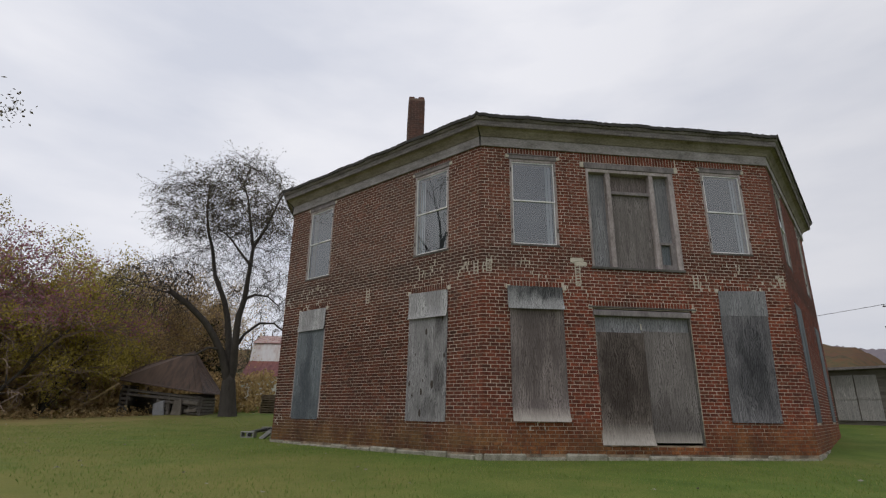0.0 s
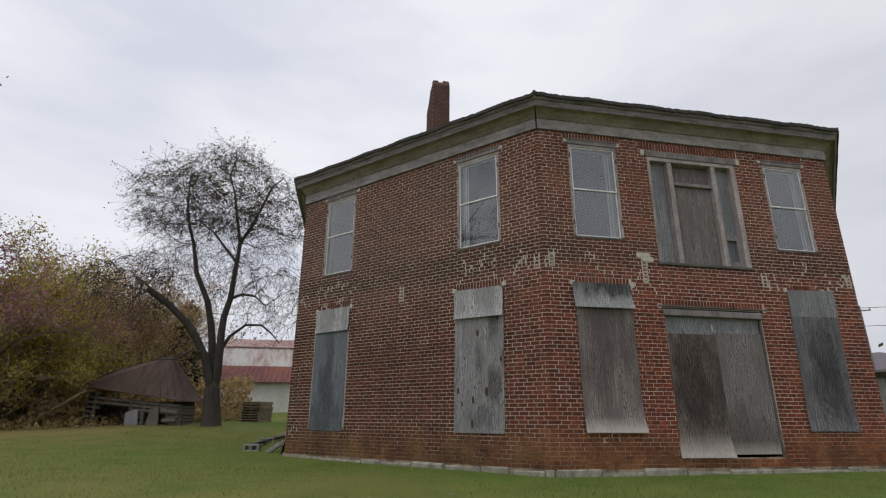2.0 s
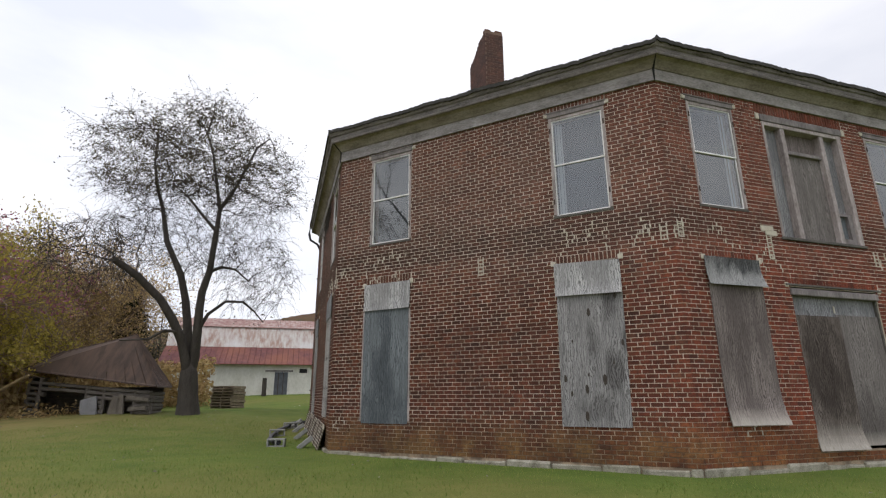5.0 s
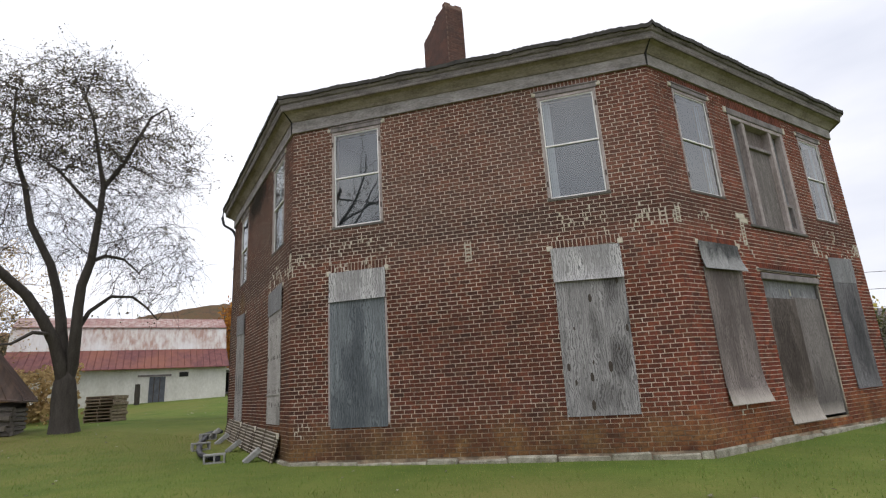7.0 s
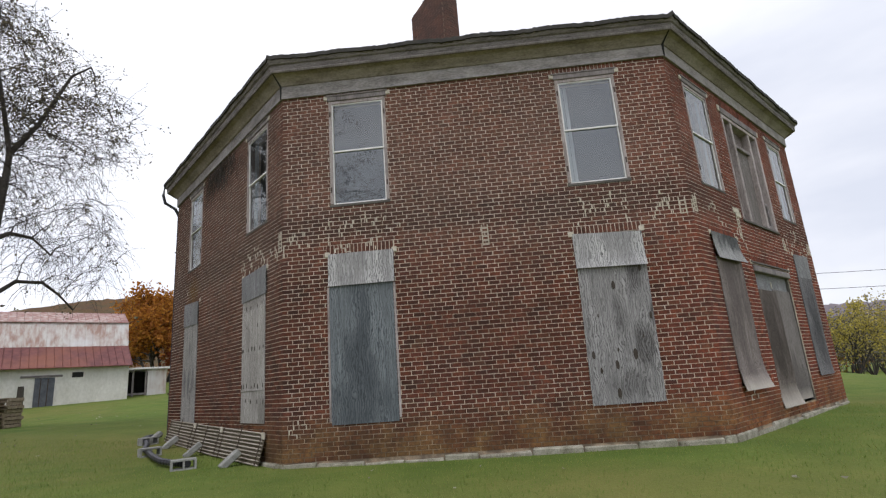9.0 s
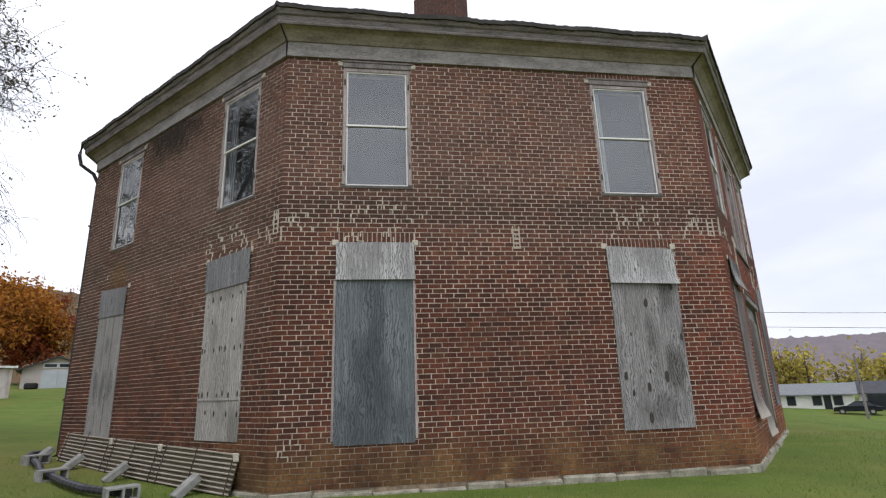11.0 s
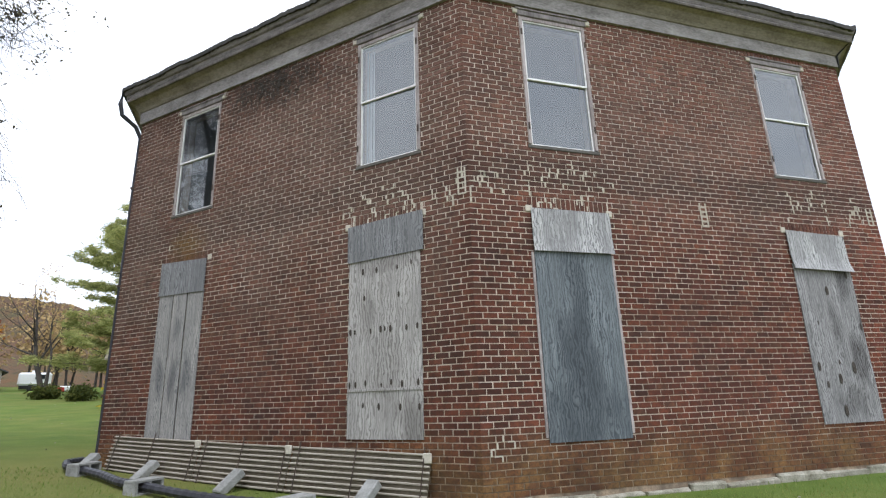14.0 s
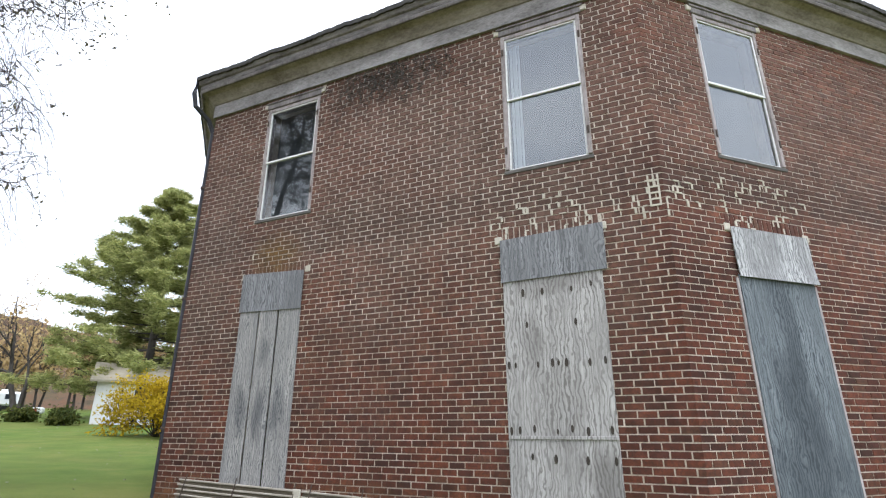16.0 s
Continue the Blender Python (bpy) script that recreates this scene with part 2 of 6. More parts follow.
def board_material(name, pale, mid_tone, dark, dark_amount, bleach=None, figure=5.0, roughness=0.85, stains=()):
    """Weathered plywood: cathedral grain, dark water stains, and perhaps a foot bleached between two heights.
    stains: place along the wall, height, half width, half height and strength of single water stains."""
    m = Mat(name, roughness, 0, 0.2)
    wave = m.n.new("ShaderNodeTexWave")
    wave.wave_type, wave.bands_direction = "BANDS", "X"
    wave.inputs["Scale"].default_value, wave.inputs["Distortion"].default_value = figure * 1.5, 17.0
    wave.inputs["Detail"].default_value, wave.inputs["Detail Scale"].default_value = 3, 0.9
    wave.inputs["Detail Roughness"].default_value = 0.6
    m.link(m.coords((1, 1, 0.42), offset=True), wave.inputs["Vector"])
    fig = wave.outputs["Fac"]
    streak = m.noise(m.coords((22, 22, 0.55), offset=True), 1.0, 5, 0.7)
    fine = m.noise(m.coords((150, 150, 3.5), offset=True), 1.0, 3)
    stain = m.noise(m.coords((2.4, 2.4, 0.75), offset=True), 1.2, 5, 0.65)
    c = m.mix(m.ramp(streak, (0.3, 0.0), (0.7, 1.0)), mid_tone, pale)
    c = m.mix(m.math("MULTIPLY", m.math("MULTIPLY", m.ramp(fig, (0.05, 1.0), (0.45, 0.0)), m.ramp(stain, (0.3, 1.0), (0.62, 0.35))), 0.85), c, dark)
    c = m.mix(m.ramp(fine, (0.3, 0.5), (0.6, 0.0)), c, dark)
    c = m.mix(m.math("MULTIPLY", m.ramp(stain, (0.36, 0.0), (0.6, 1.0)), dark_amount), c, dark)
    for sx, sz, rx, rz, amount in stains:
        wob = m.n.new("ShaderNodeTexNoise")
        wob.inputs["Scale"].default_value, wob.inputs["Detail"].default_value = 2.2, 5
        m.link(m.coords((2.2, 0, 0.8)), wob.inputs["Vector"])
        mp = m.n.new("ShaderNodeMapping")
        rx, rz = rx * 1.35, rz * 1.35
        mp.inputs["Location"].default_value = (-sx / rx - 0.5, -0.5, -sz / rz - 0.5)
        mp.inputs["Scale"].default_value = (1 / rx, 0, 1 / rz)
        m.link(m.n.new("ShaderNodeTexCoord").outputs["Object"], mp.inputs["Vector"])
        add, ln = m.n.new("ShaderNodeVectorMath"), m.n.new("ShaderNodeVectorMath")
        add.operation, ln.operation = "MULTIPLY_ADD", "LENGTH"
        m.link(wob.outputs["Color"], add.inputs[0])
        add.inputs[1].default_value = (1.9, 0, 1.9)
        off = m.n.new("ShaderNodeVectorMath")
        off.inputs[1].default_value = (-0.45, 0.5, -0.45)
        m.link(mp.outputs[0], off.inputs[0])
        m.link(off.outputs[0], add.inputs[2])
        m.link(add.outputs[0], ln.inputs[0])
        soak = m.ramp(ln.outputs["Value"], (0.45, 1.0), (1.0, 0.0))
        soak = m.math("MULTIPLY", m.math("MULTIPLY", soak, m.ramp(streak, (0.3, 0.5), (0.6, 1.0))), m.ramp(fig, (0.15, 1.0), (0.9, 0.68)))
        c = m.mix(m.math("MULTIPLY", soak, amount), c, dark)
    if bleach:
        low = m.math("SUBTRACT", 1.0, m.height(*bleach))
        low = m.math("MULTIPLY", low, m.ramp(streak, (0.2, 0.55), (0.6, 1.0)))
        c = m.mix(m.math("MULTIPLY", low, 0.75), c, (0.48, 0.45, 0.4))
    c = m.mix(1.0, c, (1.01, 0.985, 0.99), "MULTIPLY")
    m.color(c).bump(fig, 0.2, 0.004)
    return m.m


BRICK, BRICK_REST = brick_material("brick_single", False), brick_material("brick_field", True)
MORTAR = mortar_material()
PATCH = simple("lime_patch", (0.42, 0.38, 0.31), (0.6, 0.56, 0.48), 6, 0.95, bump=0.6)
STONE = simple("limestone", (0.1, 0.09, 0.06), (0.42, 0.4, 0.33), 5, 0.95, bump=1.0)
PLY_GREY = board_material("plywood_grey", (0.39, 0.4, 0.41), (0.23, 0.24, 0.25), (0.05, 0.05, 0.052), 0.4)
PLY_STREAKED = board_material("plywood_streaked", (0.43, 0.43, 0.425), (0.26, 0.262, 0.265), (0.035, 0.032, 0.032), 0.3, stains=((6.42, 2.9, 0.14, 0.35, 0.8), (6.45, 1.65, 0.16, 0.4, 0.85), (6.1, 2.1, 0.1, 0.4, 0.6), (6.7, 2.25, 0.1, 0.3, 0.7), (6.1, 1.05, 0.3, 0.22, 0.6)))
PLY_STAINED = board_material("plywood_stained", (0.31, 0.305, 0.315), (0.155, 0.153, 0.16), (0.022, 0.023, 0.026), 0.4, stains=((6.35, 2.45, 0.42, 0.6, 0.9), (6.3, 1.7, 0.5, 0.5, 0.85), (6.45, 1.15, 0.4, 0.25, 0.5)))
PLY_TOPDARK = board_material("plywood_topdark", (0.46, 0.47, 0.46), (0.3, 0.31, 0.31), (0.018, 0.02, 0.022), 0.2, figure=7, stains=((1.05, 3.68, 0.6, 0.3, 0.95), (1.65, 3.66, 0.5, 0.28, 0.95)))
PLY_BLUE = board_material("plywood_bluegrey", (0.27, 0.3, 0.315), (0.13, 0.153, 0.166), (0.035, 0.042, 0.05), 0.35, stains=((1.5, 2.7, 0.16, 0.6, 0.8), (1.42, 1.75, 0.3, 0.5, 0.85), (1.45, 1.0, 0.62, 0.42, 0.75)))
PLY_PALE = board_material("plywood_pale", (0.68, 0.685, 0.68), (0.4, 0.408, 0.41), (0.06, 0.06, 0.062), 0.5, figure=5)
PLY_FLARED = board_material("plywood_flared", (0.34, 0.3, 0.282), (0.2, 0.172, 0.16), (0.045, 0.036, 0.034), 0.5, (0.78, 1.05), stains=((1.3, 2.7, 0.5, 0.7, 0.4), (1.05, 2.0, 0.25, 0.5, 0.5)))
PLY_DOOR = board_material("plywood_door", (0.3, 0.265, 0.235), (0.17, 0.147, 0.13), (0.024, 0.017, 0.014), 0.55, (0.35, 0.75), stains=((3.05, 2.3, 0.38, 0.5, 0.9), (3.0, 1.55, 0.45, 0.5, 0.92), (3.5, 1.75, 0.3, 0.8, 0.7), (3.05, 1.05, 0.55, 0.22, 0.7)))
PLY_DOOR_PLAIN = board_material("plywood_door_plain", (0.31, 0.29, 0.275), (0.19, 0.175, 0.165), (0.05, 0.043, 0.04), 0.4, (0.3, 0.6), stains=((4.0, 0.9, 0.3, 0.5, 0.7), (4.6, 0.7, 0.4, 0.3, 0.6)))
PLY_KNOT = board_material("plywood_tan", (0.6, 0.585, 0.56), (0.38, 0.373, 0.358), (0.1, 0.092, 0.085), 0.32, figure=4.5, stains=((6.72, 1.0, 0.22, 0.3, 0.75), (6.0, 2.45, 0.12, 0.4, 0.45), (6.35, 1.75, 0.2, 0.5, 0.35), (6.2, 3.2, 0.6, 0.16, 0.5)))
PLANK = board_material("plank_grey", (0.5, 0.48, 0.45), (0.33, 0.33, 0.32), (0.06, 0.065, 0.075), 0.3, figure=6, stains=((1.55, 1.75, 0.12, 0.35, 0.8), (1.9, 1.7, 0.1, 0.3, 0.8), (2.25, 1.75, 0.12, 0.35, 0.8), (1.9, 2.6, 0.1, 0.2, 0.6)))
KNOT = simple("knot", (0.03, 0.025, 0.02), (0.07, 0.055, 0.045), 20)
FRAMEWOOD = simple("worn_frame_wood", (0.155, 0.13, 0.123), (0.47, 0.415, 0.405), 4, 0.8, stretch=(1, 1, 0.3), bump=0.5)
PAINT = simple("worn_white_paint", (0.55, 0.545, 0.54), (0.84, 0.83, 0.82), 5, 0.7, stretch=(1, 1, 0.4), bump=0.4)
WOODGREY = simple("weathered_wood", (0.092, 0.081, 0.08), (0.295, 0.264, 0.262), 4, 0.85, stretch=(1, 1, 0.3), bump=0.5)
FRIEZE = simple("frieze_paint", (0.115, 0.103, 0.099), (0.42, 0.392, 0.385), 2.2, 0.8, stretch=(0.8, 0.8, 2), bump=0.3, world=True)
COVE = simple("mossy_cove_paint", (0.13, 0.107, 0.088), (0.39, 0.346, 0.312), 2.2, 0.85, stretch=(0.8, 0.8, 2.5), bump=0.4, world=True)
FASCIA = simple("fascia_wood", (0.045, 0.039, 0.037), (0.27, 0.245, 0.235), 2.4, 0.85, stretch=(0.8, 0.8, 4), bump=0.5, world=True)
ROOFING = simple("dark_roofing", (0.025, 0.024, 0.024), (0.07, 0.066, 0.06), 4, 0.95, bump=0.7, world=True)
# weathered wood, made dark to carry the shadow line at sills and door hood
SILL = simple("shadow_dark_sill", (0.05, 0.046, 0.042), (0.16, 0.15, 0.135), 5, 0.9, stretch=(0.4, 1, 1), bump=0.5)
DARK = simple("dark_interior", (0.012, 0.012, 0.013), (0.03, 0.03, 0.03), 2)
BLIND = simple("pale_sheet_inside", (0.44, 0.49, 0.52), (0.55, 0.6, 0.63), 0.8, 0.9, bump=0.1)
# dark colour that stands in for the unlit rooms behind the panes
ROOM_DARK = simple("unlit_room_sheet", (0.06, 0.07, 0.08), (0.1, 0.115, 0.125), 0.8, 0.9, bump=0.1)
IRON = simple("rusty_iron", (0.03, 0.025, 0.022), (0.09, 0.06, 0.045), 10, 0.8)
CONCRETE = simple("pale_concrete", (0.15, 0.15, 0.14), (0.36, 0.36, 0.345), 6, 0.95, bump=0.6)
PIPE = simple("black_plastic_pipe", (0.02, 0.02, 0.024), (0.045, 0.045, 0.055), 5, 0.5)
SLAT = simple("pale_slat", (0.24, 0.21, 0.17), (0.44, 0.4, 0.34), 4, 0.8, stretch=(0.5, 1, 4))
SLATBACK = simple("mossy_backing", (0.07, 0.06, 0.04), (0.16, 0.13, 0.09), 2)
BARK = simple("grey_bark", (0.035, 0.03, 0.026), (0.085, 0.075, 0.065), 3, 0.95, stretch=(2, 2, 0.5), bump=0.9)
TWIG = simple("twig_bark", (0.035, 0.029, 0.026), (0.075, 0.066, 0.06), 2, 0.95)


def glass_material():
    m = Mat("window_glass", 0.03)
    out = m.n["Material Output"]
    m.n.remove(m.b)
    gloss, clear = m.n.new("ShaderNodeBsdfGlossy"), m.n.new("ShaderNodeBsdfTransparent")
    gloss.inputs["Roughness"].default_value = 0.02
    gloss.inputs["Color"].default_value = (0.94, 0.955, 0.94, 1)
    clear.inputs["Color"].default_value = (0.78, 0.82, 0.84, 1)
    fres = m.n.new("ShaderNodeFresnel")
    fres.inputs["IOR"].default_value = 2.3
    mixer = m.n.new("ShaderNodeMixShader")
    m.link(fres.outputs[0], mixer.inputs[0])
    m.link(clear.outputs[0], mixer.inputs[1])
    m.link(gloss.outputs[0], mixer.inputs[2])
    m.link(mixer.outputs[0], out.inputs["Surface"])
    return m.m


GLASS = glass_material()


# ---- mesh helpers ----
def mesh_object(name, bm, material, parent=None, label="", smooth=False):
    me = bpy.data.meshes.new(name)
    bm.to_mesh(me)
    bm.free()
    if smooth:
        for p in me.polygons:
            p.use_smooth = True
    me.materials.append(material)
    ob = new(name, me)
    if parent is not None:
        ob.parent = parent
    if label:
        ob["label"] = label
    return ob


def part(name, bm, material, parent, label="", smooth=False):
    return mesh_object(name, bm, material, parent, label, smooth)


def data_object(name, verts, faces, material, parent=None, label="", smooth=False):
    me = bpy.data.meshes.new(name)
    me.from_pydata(verts, [], faces)
    me.update()
    if smooth:
        me.polygons.foreach_set("use_smooth", [True] * len(me.polygons))
    me.materials.append(material)
    ob = new(name, me)
    if parent is not None:
        ob.parent = parent
    if label:
        ob["label"] = label
    return ob


def box(bm, x0, x1, y0, y1, z0, z1, bevel=0.0, m=None):
    got = bmesh.ops.create_cube(bm, size=1.0)["verts"]
    mat = Matrix.Translation(((x0 + x1) / 2, (y0 + y1) / 2, (z0 + z1) / 2)) @ Matrix.Diagonal((x1 - x0, y1 - y0, z1 - z0, 1))
    bmesh.ops.transform(bm, matrix=mat, verts=got)
    if bevel:
        edges = list({e for v in got for e in v.link_edges})
        got = bmesh.ops.bevel(bm, geom=edges, offset=bevel, segments=1, affect="EDGES")["verts"]
        got = list({v for f in bm.faces if any(u in set(got) for u in f.verts) for v in f.verts})
    if m is not None:
        bmesh.ops.transform(bm, matrix=m, verts=got)
    return got


def one_box(*a, **k):
    bm = bmesh.new()
    box(bm, *a, **k)
    return bm


def thing(name, label, category, m=None, group="", kind=""):
    ob = new(name)
    ob.empty_display_size = 0.2
    if m is not None:
        ob.matrix_world = m
    return tagged(ob, label, category, group, kind)


def tube(bm, pts, radii, sides=8, cap=True):
    rings = []
    n = len(pts)
    for i, p in enumerate(pts):
        d = (Vector(pts[min(i + 1, n - 1)]) - Vector(pts[max(i - 1, 0)])).normalized()
        q = d.to_track_quat("Z", "X").to_matrix()
        r = radii[i] if isinstance(radii, (list, tuple)) else radii
        rings.append([bm.verts.new(Vector(p) + q @ Vector((r * math.cos(2 * math.pi * k / sides), r * math.sin(2 * math.pi * k / sides), 0))) for k in range(sides)])
    for a, b in zip(rings, rings[1:]):
        for k in range(sides):
            bm.faces.new((a[k], a[(k + 1) % sides], b[(k + 1) % sides], b[k]))
    if cap:
        bm.faces.new(rings[0][::-1])
        bm.faces.new(rings[-1])


# ---- ground ----
def soft(v, w=3.0):
    return w * math.log1p(math.exp(min(v / w, 40)))


def ground_z(x, y):
    z = 0.058 * min(soft(y - 16), 56) + 0.02 * min(soft(-(x + 16)), 60)
    z -= 0.16 * min(soft(x - 4), 33)
    z -= 0.045 * max(0, min(x + 10, 14)) * max(0, min(8 - y, 14)) / 8
    z += 0.4 * math.exp(-((x + 27.5) ** 2 + (y - 15.5) ** 2) / 45)
    return z - 0.02


def lawn_material():
    m = Mat("lawn", 0.95, 0, 0.1)
    v = m.coords((1, 1, 1), world=True)
    big, mid, fine = m.noise(v, 0.12, 5), m.noise(v, 0.9, 5), m.noise(v, 28, 4)
    c = m.mix(m.ramp(mid, (0.3, 0.0), (0.7, 1.0)), (0.08, 0.13, 0.026), (0.138, 0.188, 0.04))
    c = m.mix(m.ramp(big, (0.46, 0.0), (0.68, 0.6)), c, (0.17, 0.16, 0.05))
    c = m.mix(m.ramp(m.noise(v, 0.45, 6, 0.7), (0.5, 0.0), (0.72, 0.35)), c, (0.19, 0.155, 0.06))
    # thin, littered turf on the side towards the thicket
    sep, rg = m.n.new("ShaderNodeSeparateXYZ"), m.n.new("ShaderNodeMapRange")
    m.link(v, sep.inputs[0])
    rg.inputs[1].default_value, rg.inputs[2].default_value = -17.0, -31.0
    m.link(sep.outputs[0], rg.inputs[0])
    south = m.n.new("ShaderNodeMapRange")
    south.inputs[1].default_value, south.inputs[2].default_value = 17.0, 11.0
    m.link(sep.outputs[1], south.inputs[0])
    litter = m.math("MULTIPLY", m.math("MULTIPLY", rg.outputs[0], south.outputs[0]), m.ramp(mid, (0.3, 0.45), (0.6, 1.0)))
    c = m.mix(m.math("MULTIPLY", litter, 0.85), c, (0.25, 0.18, 0.085))
    dry = m.n.new("ShaderNodeMapRange")
    dry.inputs[1].default_value, dry.inputs[2].default_value = 9.0, 4.0
    m.link(sep.outputs[1], dry.inputs[0])
    c = m.mix(m.math("MULTIPLY", m.math("MULTIPLY", dry.outputs[0], m.ramp(mid, (0.3, 0.3), (0.65, 1.0))), 0.55), c, (0.22, 0.19, 0.065))
    c = m.mix(m.ramp(fine, (0.3, 0.4), (0.62, 0.0)), c, m.mix(0.6, c, (0.03, 0.03, 0.012)))
    m.color(c).bump(fine, 0.8, 0.03)
    return m.m


LAWN = lawn_material()


def axis_steps(near, far, fine):
    out, v, step = [], 0.0, fine
    while v < far:
        out.append(v)
        if v > near:
            step *= 1.16
        v += step
    out.append(far)
    return out


def build_ground():
    half = axis_steps(45, 3000, 1.4)
    axis = [-v for v in half[:0:-1]] + half
    xs, ys = [-10 + v for v in axis], [12 + v for v in axis]
    verts = [(x, y, ground_z(x, y) + 0.02 * noise.noise((x * 0.4, y * 0.4, 0))) for y in ys for x in xs]
    w = len(xs)
    faces = [(j * w + i, j * w + i + 1, (j + 1) * w + i + 1, (j + 1) * w + i) for j in range(len(ys) - 1) for i in range(w - 1)]
    ob = data_object("ground", verts, faces, LAWN, smooth=True)
    tagged(ob, "mown green lawn with yellowed patches, sloping gently", "lawn", kind="structure")


build_ground()

# ---- the octagonal brick building: its corners, walls and openings ----
AB, BC, CD, AE = (-6.76, 9.73), (-14.43, 9.73), (-19.9, 15.1), (-1.59, 15.23)
CORNERS = [CD, BC, AB, AE, (-1.7, 23.0), (-7.0, 28.4), (-14.6, 28.3), (-20.0, 22.8)]
CENTRE = Vector((-10.7, 19.1))
WALL_TOP, WALL_FOOT, THICK = 7.3, -0.1, 0.4
COURSE, LENGTH, JOINT = 0.0787, 0.2055, 0.0108


def face_frame(p, q):
    """A wall's own frame: x along it to the right as seen from outside, y inwards, z up; and its length."""
    u = Vector((q[0] - p[0], q[1] - p[1], 0))
    n = u.length
    u.normalize()
    inward = Vector((-u.y, u.x, 0))
    return Matrix(((u.x, inward.x, 0, p[0]), (u.y, inward.y, 0, p[1]), (0, 0, 1, 0), (0, 0, 0, 1))), n


FRAMES = [face_frame(CORNERS[i], CORNERS[(i + 1) % 8]) for i in range(8)]
# upper windows and the boarded openings below, wall by wall: left, right, foot, head
WINDOWS = {0: [(1.36, 2.5, 4.78, 6.98), (5.77, 6.92, 4.75, 7.0)], 1: [(0.96, 2.12, 4.75, 7.01), (5.53, 6.68, 4.7, 6.92)],
           2: [(0.71, 1.87, 4.67, 6.88), (5.68, 6.78, 4.69, 6.86)], 3: [(0.9, 2.05, 4.75, 6.95), (5.6, 6.7, 4.75, 6.95)]}
LOWER = {0: [(1.38, 2.46, 0.7, 3.8), (5.72, 6.84, 0.82, 3.78)], 1: [(0.96, 2.06, 0.76, 3.76), (5.53, 6.62, 0.8, 3.72)],
         2: [(0.68, 1.82, 0.84, 3.64), (2.6, 4.92, 0.3, 3.24), (5.76, 6.74, 0.86, 3.74)], 3: [(0.9, 2.05, 0.8, 3.7), (5.6, 6.7, 0.8, 3.7)]}
MIDDLE = (2.64, 4.92, 4.2, 6.76)


def openings(i):
    got = list(WINDOWS.get(i, [])) + list(LOWER.get(i, []))
    if i == 2:
        got.append(MIDDLE)
    return got


def wall_core(i):
    m, n = FRAMES[i]
    holes = openings(i)
    ss = sorted({0.0, n, *[v for h in holes for v in h[:2]]})
    zs = sorted({WALL_FOOT, WALL_TOP, *[v for h in holes for v in h[2:]]})
    bm = bmesh.new()
    for a, b in zip(ss, ss[1:]):
        run = None
        for c, d in zip(zs, zs[1:]):
            inside = any(h[0] <= (a + b) / 2 <= h[1] and h[2] <= (c + d) / 2 <= h[3] for h in holes)
            if not inside:
                run = (run[0], d) if run else (c, d)
            if run and (inside or d == zs[-1]):
                box(bm, a, b, 0, THICK, run[0], run[1])
                run = None
    ob = mesh_object("wall_%s" % ("west", "south", "east", "northeast", "back_a", "back_b", "back_c", "back_d")[i], bm, MORTAR)
    ob.matrix_world = m
    tagged(ob, "dark red brick wall with pale mortar, patched and stained", "brick wall", kind="structure")
    return ob


WALLS = [wall_core(i) for i in range(8)]


# ---- cornice and roof ----
# the eaves have settled unevenly: the roof edge's height at each corner
EAVES = (7.9, 7.94, 7.84, 7.87, 7.9, 7.9, 7.9, 7.9)


def settled(k, z):
    return 7.17 + (z - 7.22) * (EAVES[k % 8] - 7.17) / 0.78


def sweep(name, profile, material, parent, label=""):
    """A band round the octagon; profile: pairs of outward distance and height, from bottom to top."""
    verts, faces = [], []
    cs = [Vector(c) for c in CORNERS]
    for k in range(8):
        a, b, c = cs[k - 1], cs[k], cs[(k + 1) % 8]
        n1 = Vector(((b - a).y, -(b - a).x)).normalized()
        n2 = Vector(((c - b).y, -(c - b).x)).normalized()
        out = (n1 + n2) / (1 + n1.dot(n2))
        for d, z in profile:
            p = b + out * d
            verts.append((p.x, p.y, settled(k, z)))
    w = len(profile)
    for k in range(8):
        for j in range(w - 1):
            p, q = k * w + j, ((k + 1) % 8) * w + j
            faces.append((p, q, q + 1, p + 1))
    return data_object(name, verts, faces, material, parent, label)


cornice = thing("cornice", "weathered grey painted wooden cornice with mossy green cove", "cornice", kind="structure")
sweep("frieze_board", [(-0.03, 7.22), (0.055, 7.22), (0.055, 7.5), (0.02, 7.5)], FRIEZE, cornice)
sweep("cove", [(0.03, 7.5), (0.075, 7.51), (0.11, 7.56), (0.2, 7.65), (0.28, 7.69), (0.31, 7.69)], COVE, cornice, "mossy green painted cove")
sweep("bed_moulding", [(0.28, 7.68), (0.32, 7.67), (0.335, 7.7), (0.33, 7.73)], WOODGREY, cornice)
sweep("fascia", [(0.31, 7.72), (0.335, 7.73), (0.34, 7.82), (0.37, 7.84), (0.4, 7.91), (0.4, 7.94), (0.25, 7.94)], FASCIA, cornice)


# open mitre joints at the corners
for k, tall in ((1, 0.02), (2, 0.05)):
    corner, before, after = Vector(CORNERS[k]), Vector(CORNERS[k - 1]), Vector(CORNERS[(k + 1) % 8])
    outward = ((corner - before).normalized() - (after - corner).normalized()).normalized()
    joint = bmesh.new()
    tube(joint, [(*(corner + outward * 0.065), settled(k, 7.2)), (*(corner + outward * 0.07), settled(k, 7.5)), (*(corner + outward * 0.15), settled(k, 7.57)), (*(corner + outward * 0.3), settled(k, 7.69))], [0.012, 0.014 + tall * 0.2, 0.016, 0.01], 6)
    part("mitre_joint", joint, DARK, cornice, "dark open joint")


